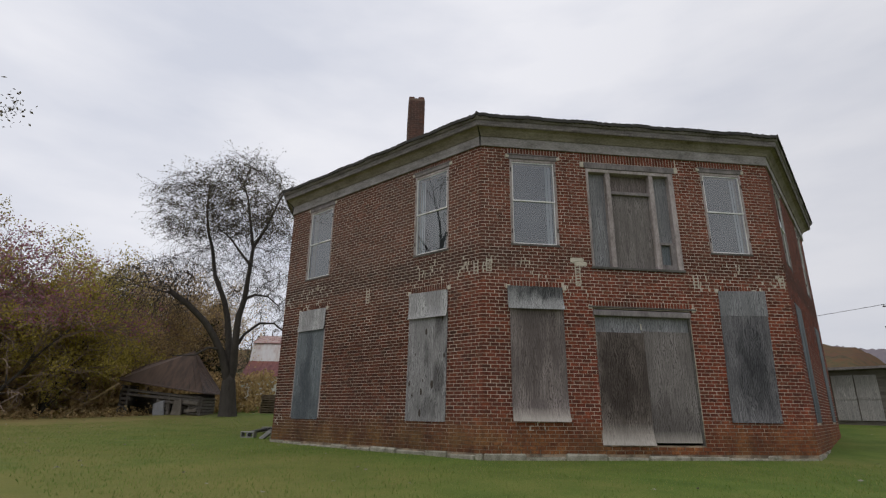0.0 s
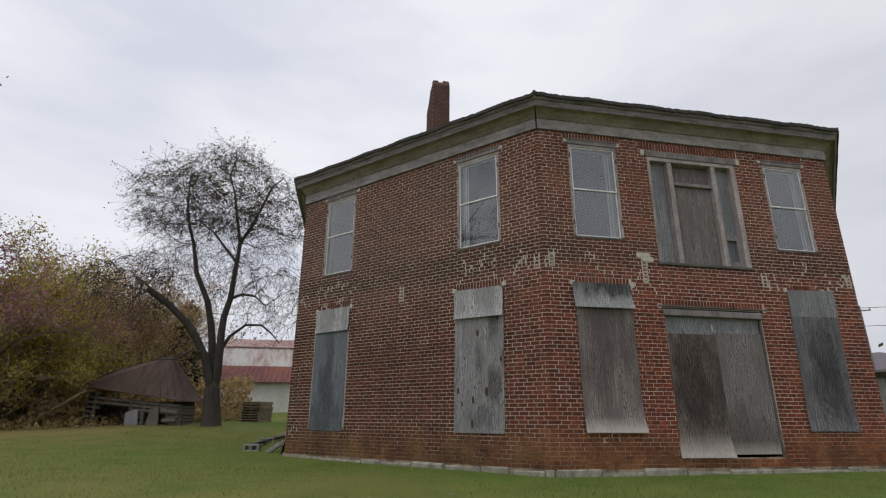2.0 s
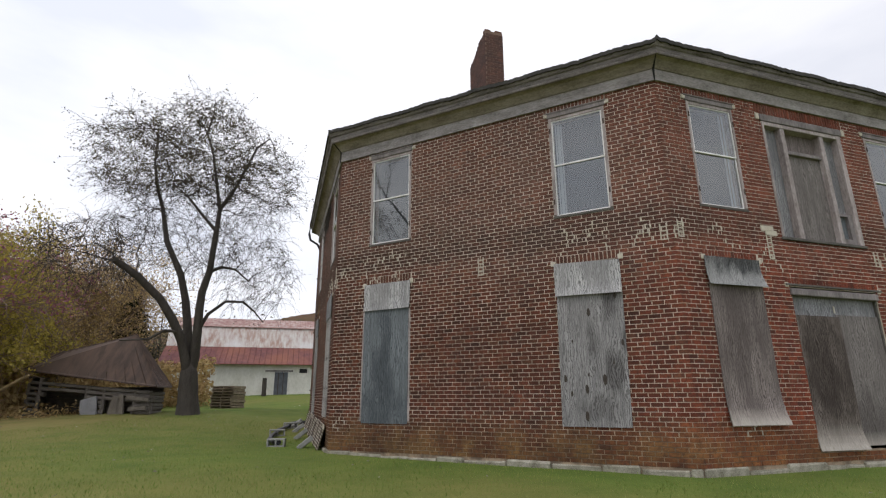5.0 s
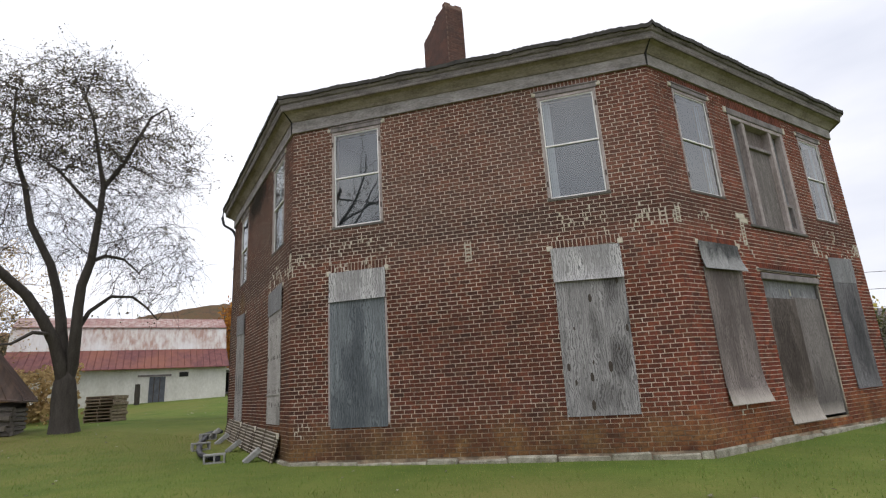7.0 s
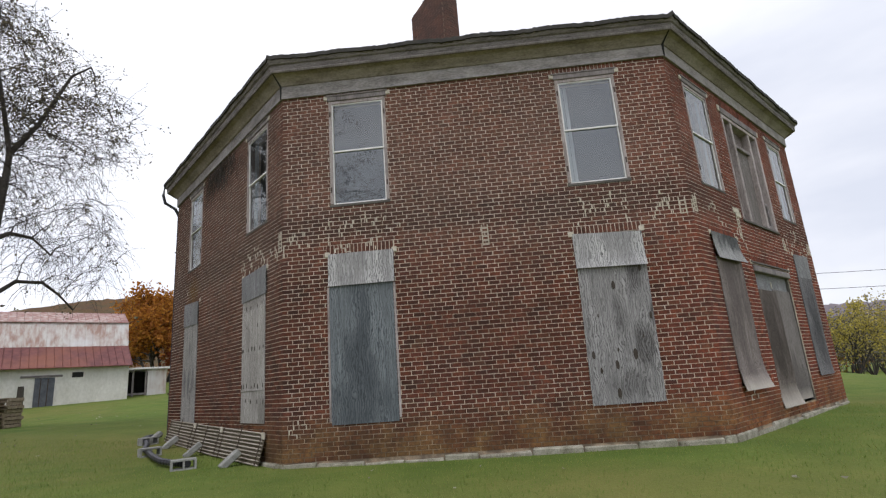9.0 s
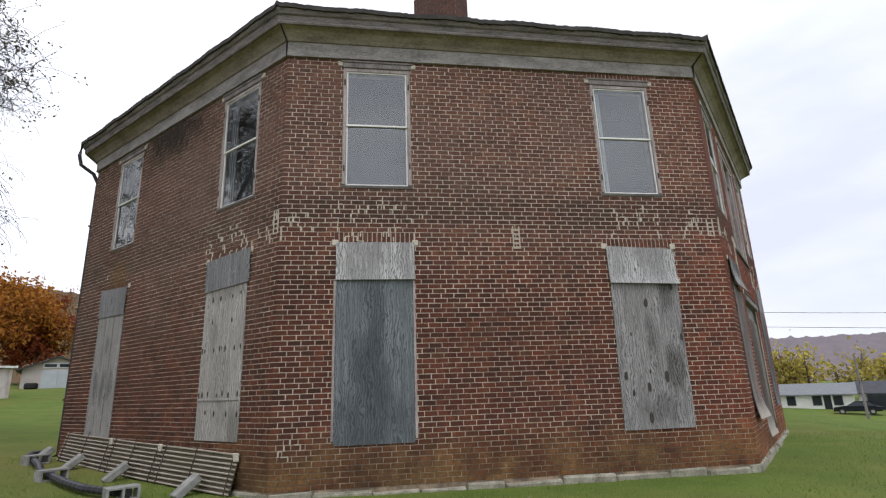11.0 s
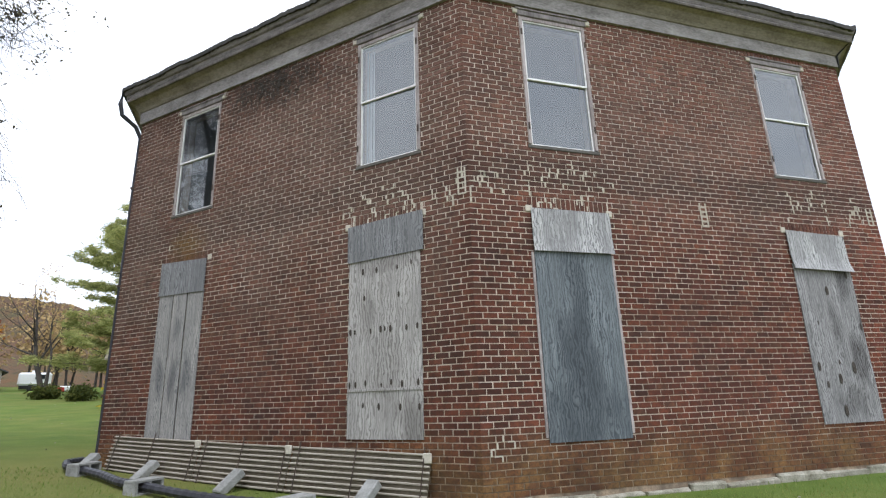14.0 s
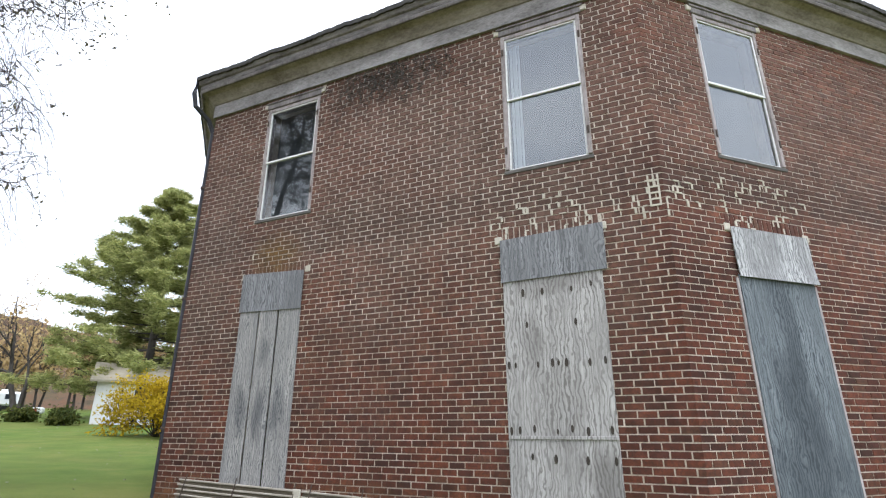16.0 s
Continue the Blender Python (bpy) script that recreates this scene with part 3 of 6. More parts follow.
def build_roof():
    rng = random.Random(5)
    verts, faces = [], []
    cs = [Vector(c) for c in CORNERS]
    ring = []
    for k in range(8):
        a, b, c = cs[k - 1], cs[k], cs[(k + 1) % 8]
        n1 = Vector(((b - a).y, -(b - a).x)).normalized()
        n2 = Vector(((c - b).y, -(c - b).x)).normalized()
        ring.append(b + (n1 + n2) / (1 + n1.dot(n2)) * 0.43)
    n = 170
    edge = []
    for k in range(8):
        p, q = ring[k], ring[(k + 1) % 8]
        for j in range(n):
            v = p.lerp(q, j / n)
            top = EAVES[k] + (EAVES[(k + 1) % 8] - EAVES[k]) * j / n
            edge.append((v, top + rng.uniform(-0.018, 0.008) + 0.012 * math.sin(j * 0.21 + k) + (0.03 if j == 0 else 0)))
    t = len(edge)
    for v, z in edge:
        verts.append((v.x, v.y, z - 0.085))
    for v, z in edge:
        verts.append((v.x, v.y, z))
    verts.append((CENTRE.x, CENTRE.y, 9.75))
    for k in range(t):
        j = (k + 1) % t
        faces += [(k, j, t + j, t + k), (t + k, t + j, 2 * t)]
    verts.append((CENTRE.x, CENTRE.y, 7.9))
    for k in range(t):
        faces.append(((k + 1) % t, k, 2 * t + 1))
    ob = data_object("roof", verts, faces, ROOFING)
    tagged(ob, "low dark roof with ragged edge over the cornice", "roof", kind="structure")


build_roof()


# ---- windows ----
def window(i, a, b, foot, head, name):
    m, _ = FRAMES[i]
    w = thing(name, "tall two-pane window in worn white wooden frame", "window", m, kind="structure")
    fw = 0.055
    frame_ob = one_box(a, a + fw, -0.015, 0.14, foot + 0.05, head, 0.006)
    box(frame_ob, b - fw, b, -0.015, 0.14, foot + 0.05, head, 0.006)
    box(frame_ob, a + fw, b - fw, -0.01, 0.14, head - 0.07, head - 0.001, 0.006)
    part("window_frame", frame_ob, FRAMEWOOD, w, "bare weathered wood frame")
    part("window_sill", one_box(a - 0.015, b + 0.015, -0.018, 0.2, foot - 0.02, foot + 0.034, 0.006), SILL, w, "weathered sill darkened for its shadow")
    lintel = one_box(a - 0.03, b + 0.03, -0.03, 0.12, head + 0.002, head + 0.1, 0.008)
    box(lintel, a - 0.06, b + 0.06, -0.045, 0.1, head + 0.1, head + 0.135, 0.006)
    part("lintel", lintel, WOODGREY, w)
    for s in (a - 0.1, b + 0.02):
        part("lintel_block", one_box(s, s + 0.09, -0.03, 0.1, head + 0.03, head + 0.12, 0.01), PATCH, w, "pale stone block")
    mid = (foot + head) / 2 + 0.02
    sash = bmesh.new()
    st = 0.026
    for z0, z1, y in ((foot + 0.036, mid + 0.012, 0.022), (mid - 0.016, head - 0.072, 0.004)):
        box(sash, a + fw + 0.002, a + fw + st, y, y + 0.028, z0, z1)
        box(sash, b - fw - st, b - fw - 0.002, y, y + 0.028, z0, z1)
        box(sash, a + fw + st, b - fw - st, y, y + 0.028, z0, z0 + 0.03)
        box(sash, a + fw + st, b - fw - st, y, y + 0.028, z1 - 0.02, z1)
    part("sash", sash, PAINT, w, "white sash")
    for z0, z1, y in ((foot + 0.06, mid, 0.036), (mid, head - 0.09, 0.018)):
        pane_bm = bmesh.new()
        pane_bm.faces.new([pane_bm.verts.new(v) for v in ((a + fw + st - 0.005, y, z0), (b - fw - st + 0.005, y, z0), (b - fw - st + 0.005, y, z1), (a + fw + st - 0.005, y, z1))])
        pane = part("pane", pane_bm, GLASS, w)
        pane.visible_shadow = False
    # added sheet: the room's darkness as a dark surface behind the glass
    part("sheet", one_box(a + 0.02, b - 0.02, 0.3, 0.31, foot + 0.04, head - 0.01), ROOM_DARK, w, "added dark sheet standing in for the unlit room")
    # a faded curtain drawn to one side
    c0 = {0: a + 0.09, 1: a + 0.09, 2: b - 0.24}.get(i, a + 0.09)
    if (i, a) not in ((0, 1.36), (1, 0.96)):
        folds = bmesh.new()
        for q in range(4):
            box(folds, c0 + q * 0.036, c0 + q * 0.036 + 0.034, 0.13 + 0.02 * (q % 2), 0.14 + 0.02 * (q % 2), foot + 0.06, head - 0.1, 0.003)
        part("curtain", folds, BLIND, w, "pale faded curtain strip")
    for s, z in ((a + 0.012, foot + 0.28), (b - 0.04, foot + 0.34), (a + 0.012, head - 0.35), (b - 0.04, head - 0.4)):
        part("hinge", one_box(s, s + 0.028, -0.03, -0.014, z, z + 0.11, 0.004), IRON, w, "rusty shutter hinge")


k = 0
for i, ws in WINDOWS.items():
    for a, b, foot, head in ws:
        k += 1
        window(i, a, b, foot, head, "window_%d" % k)


def triple_window():
    m, _ = FRAMES[2]
    a, b, foot, head = MIDDLE
    w = thing("window_9", "wide boarded three-part window opening in grey wood", "boarded window", m, kind="structure")
    fr = one_box(a, a + 0.055, -0.02, 0.2, foot + 0.03, head, 0.006)
    box(fr, b - 0.13, b, -0.02, 0.2, foot + 0.03, head, 0.006)
    box(fr, a + 0.055, b - 0.13, -0.015, 0.2, head - 0.09, head - 0.001, 0.006)
    part("window_frame", fr, FRAMEWOOD, w)
    part("lintel", one_box(a - 0.04, b + 0.04, -0.035, 0.1, head + 0.002, head + 0.16, 0.01), WOODGREY, w)
    for s in (a - 0.15, b + 0.05):
        part("lintel_block", one_box(s, s + 0.1, -0.03, 0.1, head + 0.02, head + 0.17, 0.01), PATCH, w, "pale stone block")
    part("window_sill", one_box(a - 0.03, b + 0.03, -0.045, 0.25, foot - 0.03, foot + 0.03, 0.008), SILL, w)
    for s in (3.14, 4.27):
        part("mullion", one_box(s, s + 0.12, -0.005, 0.2, foot + 0.03, head - 0.09, 0.01), FRAMEWOOD, w, "grey post")
    part("panel", one_box(a + 0.055, 3.14, 0.13, 0.15, foot + 0.03, head - 0.09), PLY_GREY, w)
    part("panel", one_box(3.26, 4.27, 0.1, 0.12, foot + 0.03, 6.12), PLY_DOOR_PLAIN, w)
    part("panel", one_box(3.26, 4.27, 0.16, 0.18, 6.2, head - 0.09), PLY_FLARED, w, "brownish board")
    part("transom", one_box(3.26, 4.27, 0.03, 0.17, 6.12, 6.2, 0.008), WOODGREY, w)
    part("panel", one_box(4.39, b - 0.13, 0.13, 0.15, 4.9, head - 0.09), PLY_GREY, w)
    small = one_box(4.39, b - 0.13, 0.03, 0.1, foot + 0.03, 4.36)
    box(small, 4.39, b - 0.13, 0.03, 0.1, 4.86, 4.92)
    box(small, 4.39, 4.43, 0.03, 0.1, 4.36, 4.86)
    box(small, 4.67, b - 0.13, 0.03, 0.1, 4.36, 4.86)
    part("small_frame", small, WOODGREY, w)
    part("panel", one_box(4.43, 4.67, 0.1, 0.11, 4.36, 4.86), PLY_BLUE, w)


triple_window()


# ---- boards over the lower openings ----
def sheet(bm, a, b, z0, z1, y, thick=0.014, flare=0.0, flare_h=0.5, bow=0.0, slant=0.0, lean=0.0, nx=8, nz=20):
    """A warped plywood sheet; its foot bends outward by flare metres."""
    def pt(s, z, back):
        f, g = (s - a) / (b - a), (z - z0) / (z1 - z0)
        out = flare * max(0, 1 - (z - z0) / flare_h) ** 2 * (0.55 + 0.45 * f)
        out += bow * math.sin(math.pi * f) * math.sin(math.pi * g)
        out += 0.004 * noise.noise((s * 3, z * 2, y))
        return (s - lean * (1 - g), y - out + (thick if back else 0), z + slant * (f - 0.5) * (1 if g > 0.5 else 0.6))
    grid = {}
    for back in (0, 1):
        for j in range(nz + 1):
            for q in range(nx + 1):
                grid[back, j, q] = bm.verts.new(pt(a + (b - a) * q / nx, z0 + (z1 - z0) * j / nz, back))
    for j in range(nz):
        for q in range(nx):
            bm.faces.new((grid[0, j, q], grid[0, j, q + 1], grid[0, j + 1, q + 1], grid[0, j + 1, q]))
            bm.faces.new((grid[1, j, q], grid[1, j + 1, q], grid[1, j + 1, q + 1], grid[1, j, q + 1]))
    for j in range(nz):
        bm.faces.new((grid[0, j, 0], grid[0, j + 1, 0], grid[1, j + 1, 0], grid[1, j, 0]))
        bm.faces.new((grid[0, j, nx], grid[1, j, nx], grid[1, j + 1, nx], grid[0, j + 1, nx]))
    for q in range(nx):
        bm.faces.new((grid[0, 0, q], grid[1, 0, q], grid[1, 0, q + 1], grid[0, 0, q + 1]))
        bm.faces.new((grid[0, nz, q], grid[0, nz, q + 1], grid[1, nz, q + 1], grid[1, nz, q]))


def board(i, label, pieces, name="boarded_window"):
    """pieces: part name, label, material, and the sheet's numbers."""
    m, _ = FRAMES[i]
    t = thing(name, label, "boarded window", m, group="boarded openings")
    made = []
    for pname, plabel, mat, args, kw in pieces:
        bm = bmesh.new()
        sheet(bm, *args, **kw)
        made.append(part(pname, bm, mat, t, plabel))
    return t, made


b1, _ = board(1, "tall blue-grey weathered plywood sheet with pale top piece", [
    ("plywood_sheet", "blue-grey stained sheet", PLY_BLUE, (0.9, 2.1, 0.7, 3.2, -0.024), dict(bow=0.01)),
    ("top_piece", "pale upright-grained piece", PLY_PALE, (0.89, 2.14, 3.17, 3.79, -0.045), dict(flare=0.03, flare_h=0.3))])
b2, made = board(1, "tall grey plywood sheet with dark knots and pale top piece", [
    ("plywood_sheet", "grey knotty sheet", PLY_STREAKED, (5.48, 6.7, 0.72, 3.18, -0.024), dict(bow=0.008, lean=0.05)),
    ("top_piece", "pale warped piece", PLY_PALE, (5.46, 6.7, 3.08, 3.72, -0.045), dict(flare=0.06, flare_h=0.3, slant=-0.05))])
board(2, "tall grey plywood sheet with foot bent out from wall", [
    ("plywood_sheet", "grey sheet bleached at foot", PLY_FLARED, (0.63, 1.87, 0.76, 3.2, -0.026), dict(flare=0.13, flare_h=0.6)),
    ("top_piece", "dark stained piece curling out", PLY_TOPDARK, (0.58, 1.86, 3.15, 3.68, -0.05), dict(flare=0.11, flare_h=0.45))])
board(2, "tall dark-stained grey plywood sheet with paler top", [
    ("plywood_sheet", "dark stained sheet", PLY_STAINED, (5.68, 6.88, 0.785, 3.2, -0.024), dict(bow=0.01, flare=0.03, lean=0.09)),
    ("top_piece", "plain grey piece", PLY_GREY, (5.7, 6.91, 3.18, 3.78, -0.03), dict(lean=0.02, slant=0.04))])
board(0, "three narrow upright grey planks with mossy top piece", [
    ("plank", "", PLANK, (1.31, 1.69, 0.5, 3.27, -0.026), dict(nx=3)),
    ("plank", "", PLANK, (1.72, 2.07, 0.5, 3.26, -0.03), dict(nx=3)),
    ("plank", "", PLANK, (2.1, 2.5, 0.5, 3.26, -0.026), dict(nx=3)),
    ("top_piece", "grey-green piece", PLY_GREY, (1.29, 2.51, 3.23, 3.84, -0.045), dict(slant=-0.06))])
knotty, made_k = board(0, "pale tan plywood sheet with rows of dark knots", [
    ("plywood_sheet", "pale figured knotty sheet", PLY_KNOT, (5.68, 6.89, 0.78, 3.27, -0.026), dict()),
    ("top_piece", "blue-grey piece", PLY_GREY, (5.66, 6.95, 3.25, 3.82, -0.045), dict(slant=0.05))])


def knot(parent, s, z, y, r=0.024):
    bm = bmesh.new()
    bmesh.ops.create_circle(bm, cap_ends=True, segments=10, radius=1)
    bmesh.ops.transform(bm, matrix=Matrix.Translation((s, y, z)) @ Matrix.Rotation(radians(90), 4, "X") @ Matrix.Diagonal((r * 0.7, r * 1.75, 1, 1)), verts=bm.verts)
    bmesh.ops.solidify(bm, geom=bm.faces[:], thickness=-0.003)
    part("knot", bm, KNOT, parent, "dark knot")


rng = random.Random(8)
for z, ss in ((3.09, (5.93, 6.17, 6.52, 6.75)), (2.68, (5.96, 6.54)), (2.23, (5.72, 5.8, 6.07, 6.24, 6.31, 6.4, 6.66, 6.83)), (1.49, (5.72, 5.82, 5.99, 6.25, 6.41, 6.58, 6.83)), (1.2, (5.95, 6.21, 6.55, 6.84))):
    for f in ss:
        knot(made_k[0], f, z + rng.uniform(-0.02, 0.02), -0.031, rng.uniform(0.018, 0.03))
for f, z, r in ((6.06, 2.75, 0.045), (6.56, 3.02, 0.035), (5.72, 2.23, 0.02), (6.62, 2.17, 0.035), (6.44, 1.82, 0.02), (5.98, 1.62, 0.022), (6.26, 1.53, 0.055), (5.55, 1.56, 0.04), (5.65, 1.29, 0.03), (5.93, 1.37, 0.045), (5.9, 0.9, 0.05)):
    knot(made[0], f, z, -0.036, r)
for s in (0.855, 2.105):
    part("casing", one_box(s, s + 0.04, -0.02, 0.02, 0.76, 3.16, 0.005), FRAMEWOOD, b1, "pale bare wood casing")
part("cleat", one_box(5.69, 6.88, -0.04, -0.027, 1.395, 1.43, 0.003), PLY_KNOT, knotty, "thin pale batten")


def double_door():
    m, _ = FRAMES[2]
    d = thing("door_1", "boarded double doorway of stained grey plywood", "boarded door", m, kind="structure")
    for name, mat, a, b, z0, z1, y, kw in (
            ("plywood_sheet", PLY_DOOR, 2.57, 3.74, 0.3, 2.7, 0.0, dict(flare=0.09, flare_h=0.4)),
            ("plywood_sheet", PLY_DOOR_PLAIN, 3.71, 4.87, 0.35, 2.75, 0.04, dict()),
            ("transom_board", PLY_GREY, 2.6, 4.9, 2.68, 3.08, 0.07, dict())):
        bm = bmesh.new()
        sheet(bm, a, b, z0, z1, y, **kw)
        part(name, bm, mat, d)
    part("door_head", one_box(2.57, 4.92, -0.05, 0.2, 3.07, 3.2, 0.012), WOODGREY, d)
    # the shadow line over the doorway, drawn as a thin dark ledge
    part("door_hood", one_box(2.47, 5.08, -0.035, 0.1, 3.255, 3.295, 0.006), SILL, d, "ledge over the doorway, darkened as its shadow line")
    part("jamb", one_box(4.875, 4.92, 0.02, 0.3, 0.3, 3.07, 0.006), SILL, d)
    part("threshold", one_box(2.6, 4.92, 0.01, 0.35, 0.16, 0.3, 0.012), STONE, d, "worn stone threshold")
    part("hasp", one_box(3.7, 3.73, 0.045, 0.066, 2.78, 2.92, 0.004), PATCH, d, "small pale metal strap")


double_door()
for a, b in ((0.88, 2.06), (5.58, 6.72)):
    board(3, "tall grey weathered plywood sheet", [("plywood_sheet", "", PLY_BLUE, (a, b, 0.8, 3.7, -0.024), {})])


# ---- chimney ----
def build_chimney():
    m = Matrix.Translation((-11.3, 12.15, 0)) @ Matrix.Rotation(radians(136), 4, "Z")
    c = thing("chimney", "tall red brick chimney with broken slanting top", "chimney", m)
    bm = bmesh.new()
    box(bm, -0.6, 0.6, -0.27, 0.27, 8.2, 11.25)
    for v in bm.verts:
        if v.co.z > 11 and v.co.x > 0.5:
            v.co.z = 10.8
    part("core", bm, simple("sooty_mortar", (0.13, 0.085, 0.065), (0.22, 0.15, 0.115), 5, 0.95), c)
    verts, faces = [], []
    z = 8.5
    row = 0
    while z < 11.22:
        for axis, half, off in (("x", 0.6, 0.27), ("y", 0.27, 0.6)):
            for sgn in (-1, 1):
                s = -half - (LENGTH / 2 if row % 2 else 0)
                while s < half - 0.02:
                    a, b = max(s, -half), min(s + LENGTH - JOINT, half)
                    top = 11.22 if (axis == "y" and sgn < 0) else (10.8 if axis == "y" else 11.22 - 0.42 * max(0, ((a + b) / 2 + 0.1) / 0.6))
                    if b - a > 0.03 and z + 0.07 < top:
                        o = len(verts)
                        for e, inset in ((0.0, 0.0), (0.008, 0.004)):
                            for p, q in ((a + inset, z + inset), (b - inset, z + inset), (b - inset, z + COURSE - JOINT - inset), (a + inset, z + COURSE - JOINT - inset)):
                                verts.append((p, sgn * (off + e), q) if axis == "x" else (sgn * (off + e), p, q))
                        faces += [(o + 4, o + 5, o + 6, o + 7)] + [(o + j, o + (j + 1) % 4, o + 4 + (j + 1) % 4, o + 4 + j) for j in range(4)]
                    s += LENGTH
        z += COURSE
        row += 1
    ob = data_object("brickwork", verts, faces, brick_material("sooty_brick", True, 0.65), c)
    ob["kind"] = "stuff"
    part("cap_brick", one_box(-0.58, -0.4, -0.26, -0.06, 11.25, 11.33, 0.01), BRICK, c)
    part("cap_brick", one_box(-0.58, -0.42, 0.08, 0.26, 11.25, 11.32, 0.01), BRICK, c)


build_chimney()


# ---- plants ----
def leaf_material(name, c0, c1, c2):
    m = Mat(name, 0.8, 0, 0.2)
    rnd = m.n.new("ShaderNodeNewGeometry").outputs["Random Per Island"]
    v = m.coords((1, 1, 1), world=True)
    c = m.ramp(rnd, (0.0, c0), (0.5, c1), (1.0, c2))
    c = m.mix(m.ramp(m.noise(v, 0.6, 3), (0.35, 0.0), (0.65, 0.6)), c, m.mix(0.5, c, c0))
    m.color(c)
    thin = m.n.new("ShaderNodeBsdfTranslucent")
    m.link(c, thin.inputs["Color"])
    both = m.n.new("ShaderNodeMixShader")
    both.inputs[0].default_value = 0.4
    m.link(m.b.outputs[0], both.inputs[1])
    m.link(thin.outputs[0], both.inputs[2])
    m.link(both.outputs[0], m.n["Material Output"].inputs["Surface"])
    return m.m


LEAF_DRY = leaf_material("dry_leaf", (0.06, 0.05, 0.035), (0.11, 0.095, 0.055), (0.16, 0.15, 0.09))
LEAF_BROWN = leaf_material("brown_leaf", (0.26, 0.18, 0.09), (0.44, 0.31, 0.15), (0.56, 0.43, 0.2))
LEAF_PINK = leaf_material("plum_leaf", (0.2, 0.075, 0.1), (0.36, 0.16, 0.2), (0.46, 0.24, 0.28))
LEAF_OLIVE = leaf_material("olive_leaf", (0.24, 0.2, 0.05), (0.42, 0.35, 0.08), (0.56, 0.46, 0.11))
LEAF_ORANGE = leaf_material("orange_leaf", (0.2, 0.07, 0.016), (0.38, 0.15, 0.024), (0.48, 0.24, 0.035))
LEAF_RED = leaf_material("rust_red_leaf", (0.15, 0.035, 0.015), (0.25, 0.06, 0.02), (0.3, 0.1, 0.03))
LEAF_YELLOW = leaf_material("yellow_leaf", (0.3, 0.2, 0.01), (0.5, 0.36, 0.015), (0.6, 0.45, 0.03))
LEAF_GREEN = leaf_material("dull_green_leaf", (0.04, 0.055, 0.015), (0.08, 0.1, 0.025), (0.14, 0.14, 0.03))
LEAF_PALE = leaf_material("pale_grey_leaf", (0.12, 0.11, 0.085), (0.25, 0.23, 0.19), (0.4, 0.38, 0.34))
NEEDLE = leaf_material("pine_needle", (0.18, 0.2, 0.07), (0.35, 0.375, 0.13), (0.54, 0.53, 0.22))
NEEDLE_DARK = leaf_material("cedar_spray", (0.008, 0.014, 0.006), (0.018, 0.028, 0.012), (0.03, 0.04, 0.018))


def limb(segs, tips, rng, p, d, length, r, depth, o):
    n = max(3, int(length / o["step"]))
    step = length / n
    for k in range(n):
        f = k / n
        bend = o["droop"][min(depth, len(o["droop"]) - 1)]
        d = (d + Vector((rng.gauss(0, 1), rng.gauss(0, 1), rng.gauss(0, 0.7))) * (o["wiggle"] * (o["stem_wiggle"] if depth == 0 else 1)) - Vector((0, 0, bend * (0.3 + f)))).normalized()
        q = p + d * step
        r2 = r * (1 - 0.75 * (k + 1) / n) + o["tip"]
        r1 = r * (1 - 0.75 * k / n) + o["tip"]
        segs.append((p, q, r1, r2))
        p = q
        if depth < o["depth"] and f > (0.25 if depth else o["clear"]):
            for _ in range(o["kids"][depth]):
                if rng.random() < o["chance"][depth]:
                    side = Vector((rng.gauss(0, 1), rng.gauss(0, 1), rng.gauss(0, 1))).cross(d).normalized()
                    a = radians(rng.uniform(28, 62))
                    limb(segs, tips, rng, p, d * math.cos(a) + side * math.sin(a), length * rng.uniform(*o["ratio"]) * (1 - 0.35 * f), r1 * rng.uniform(*o["thin"]), depth + 1, o)
        if depth >= o["depth"] - 1:
            tips.append(p)


def tubes_mesh(segs, fat=0.05):
    verts, faces = [], []
    for p, q, r1, r2 in segs:
        n = 7 if r1 > 0.12 else (5 if r1 > fat else 3)
        d = (q - p).normalized()
        u = d.orthogonal().normalized()
        v = d.cross(u)
        o = len(verts)
        for c, r in ((p, r1), (q + d * r2 * 0.4, r2)):
            for k in range(n):
                a = 2 * math.pi * k / n
                w = c + u * (r * math.cos(a)) + v * (r * math.sin(a))
                verts.append((w.x, w.y, w.z))
        faces += [(o + k, o + (k + 1) % n, o + n + (k + 1) % n, o + n + k) for k in range(n)]
    return verts, faces


def leaves_mesh(points, count, size, spread, rng, aspect=0.55, flat=0.0):
    verts, faces = [], []
    if not points:
        return verts, faces
    for _ in range(count):
        p = points[rng.randrange(len(points))] + Vector((rng.gauss(0, 1), rng.gauss(0, 1), rng.gauss(0, 1) * (1 - flat))) * spread
        a = Vector((rng.gauss(0, 1), rng.gauss(0, 1), rng.gauss(0, 1) * (1 - flat))).normalized()
        b = a.orthogonal().normalized()
        b = (b * math.cos(rng.random() * 6.3) + a.cross(b) * math.sin(rng.random() * 6.3)).normalized()
        s = size * rng.uniform(0.6, 1.3)
        o = len(verts)
        for w in (p - a * s, p + b * s * aspect, p + a * s, p - b * s * aspect):
            verts.append((w.x, w.y, w.z))
        faces.append((o, o + 1, o + 2, o + 3))
    return verts, faces


BARE = dict(stem_wiggle=0.7, thin=(0.45, 0.62), ratio=(0.42, 0.68), step=0.55, droop=(-0.02, -0.03, 0.03, 0.1, 0.16), wiggle=0.13, tip=0.004, depth=4, clear=0.3, kids=(1, 1, 1, 2), chance=(0.85, 0.7, 0.75, 0.75))


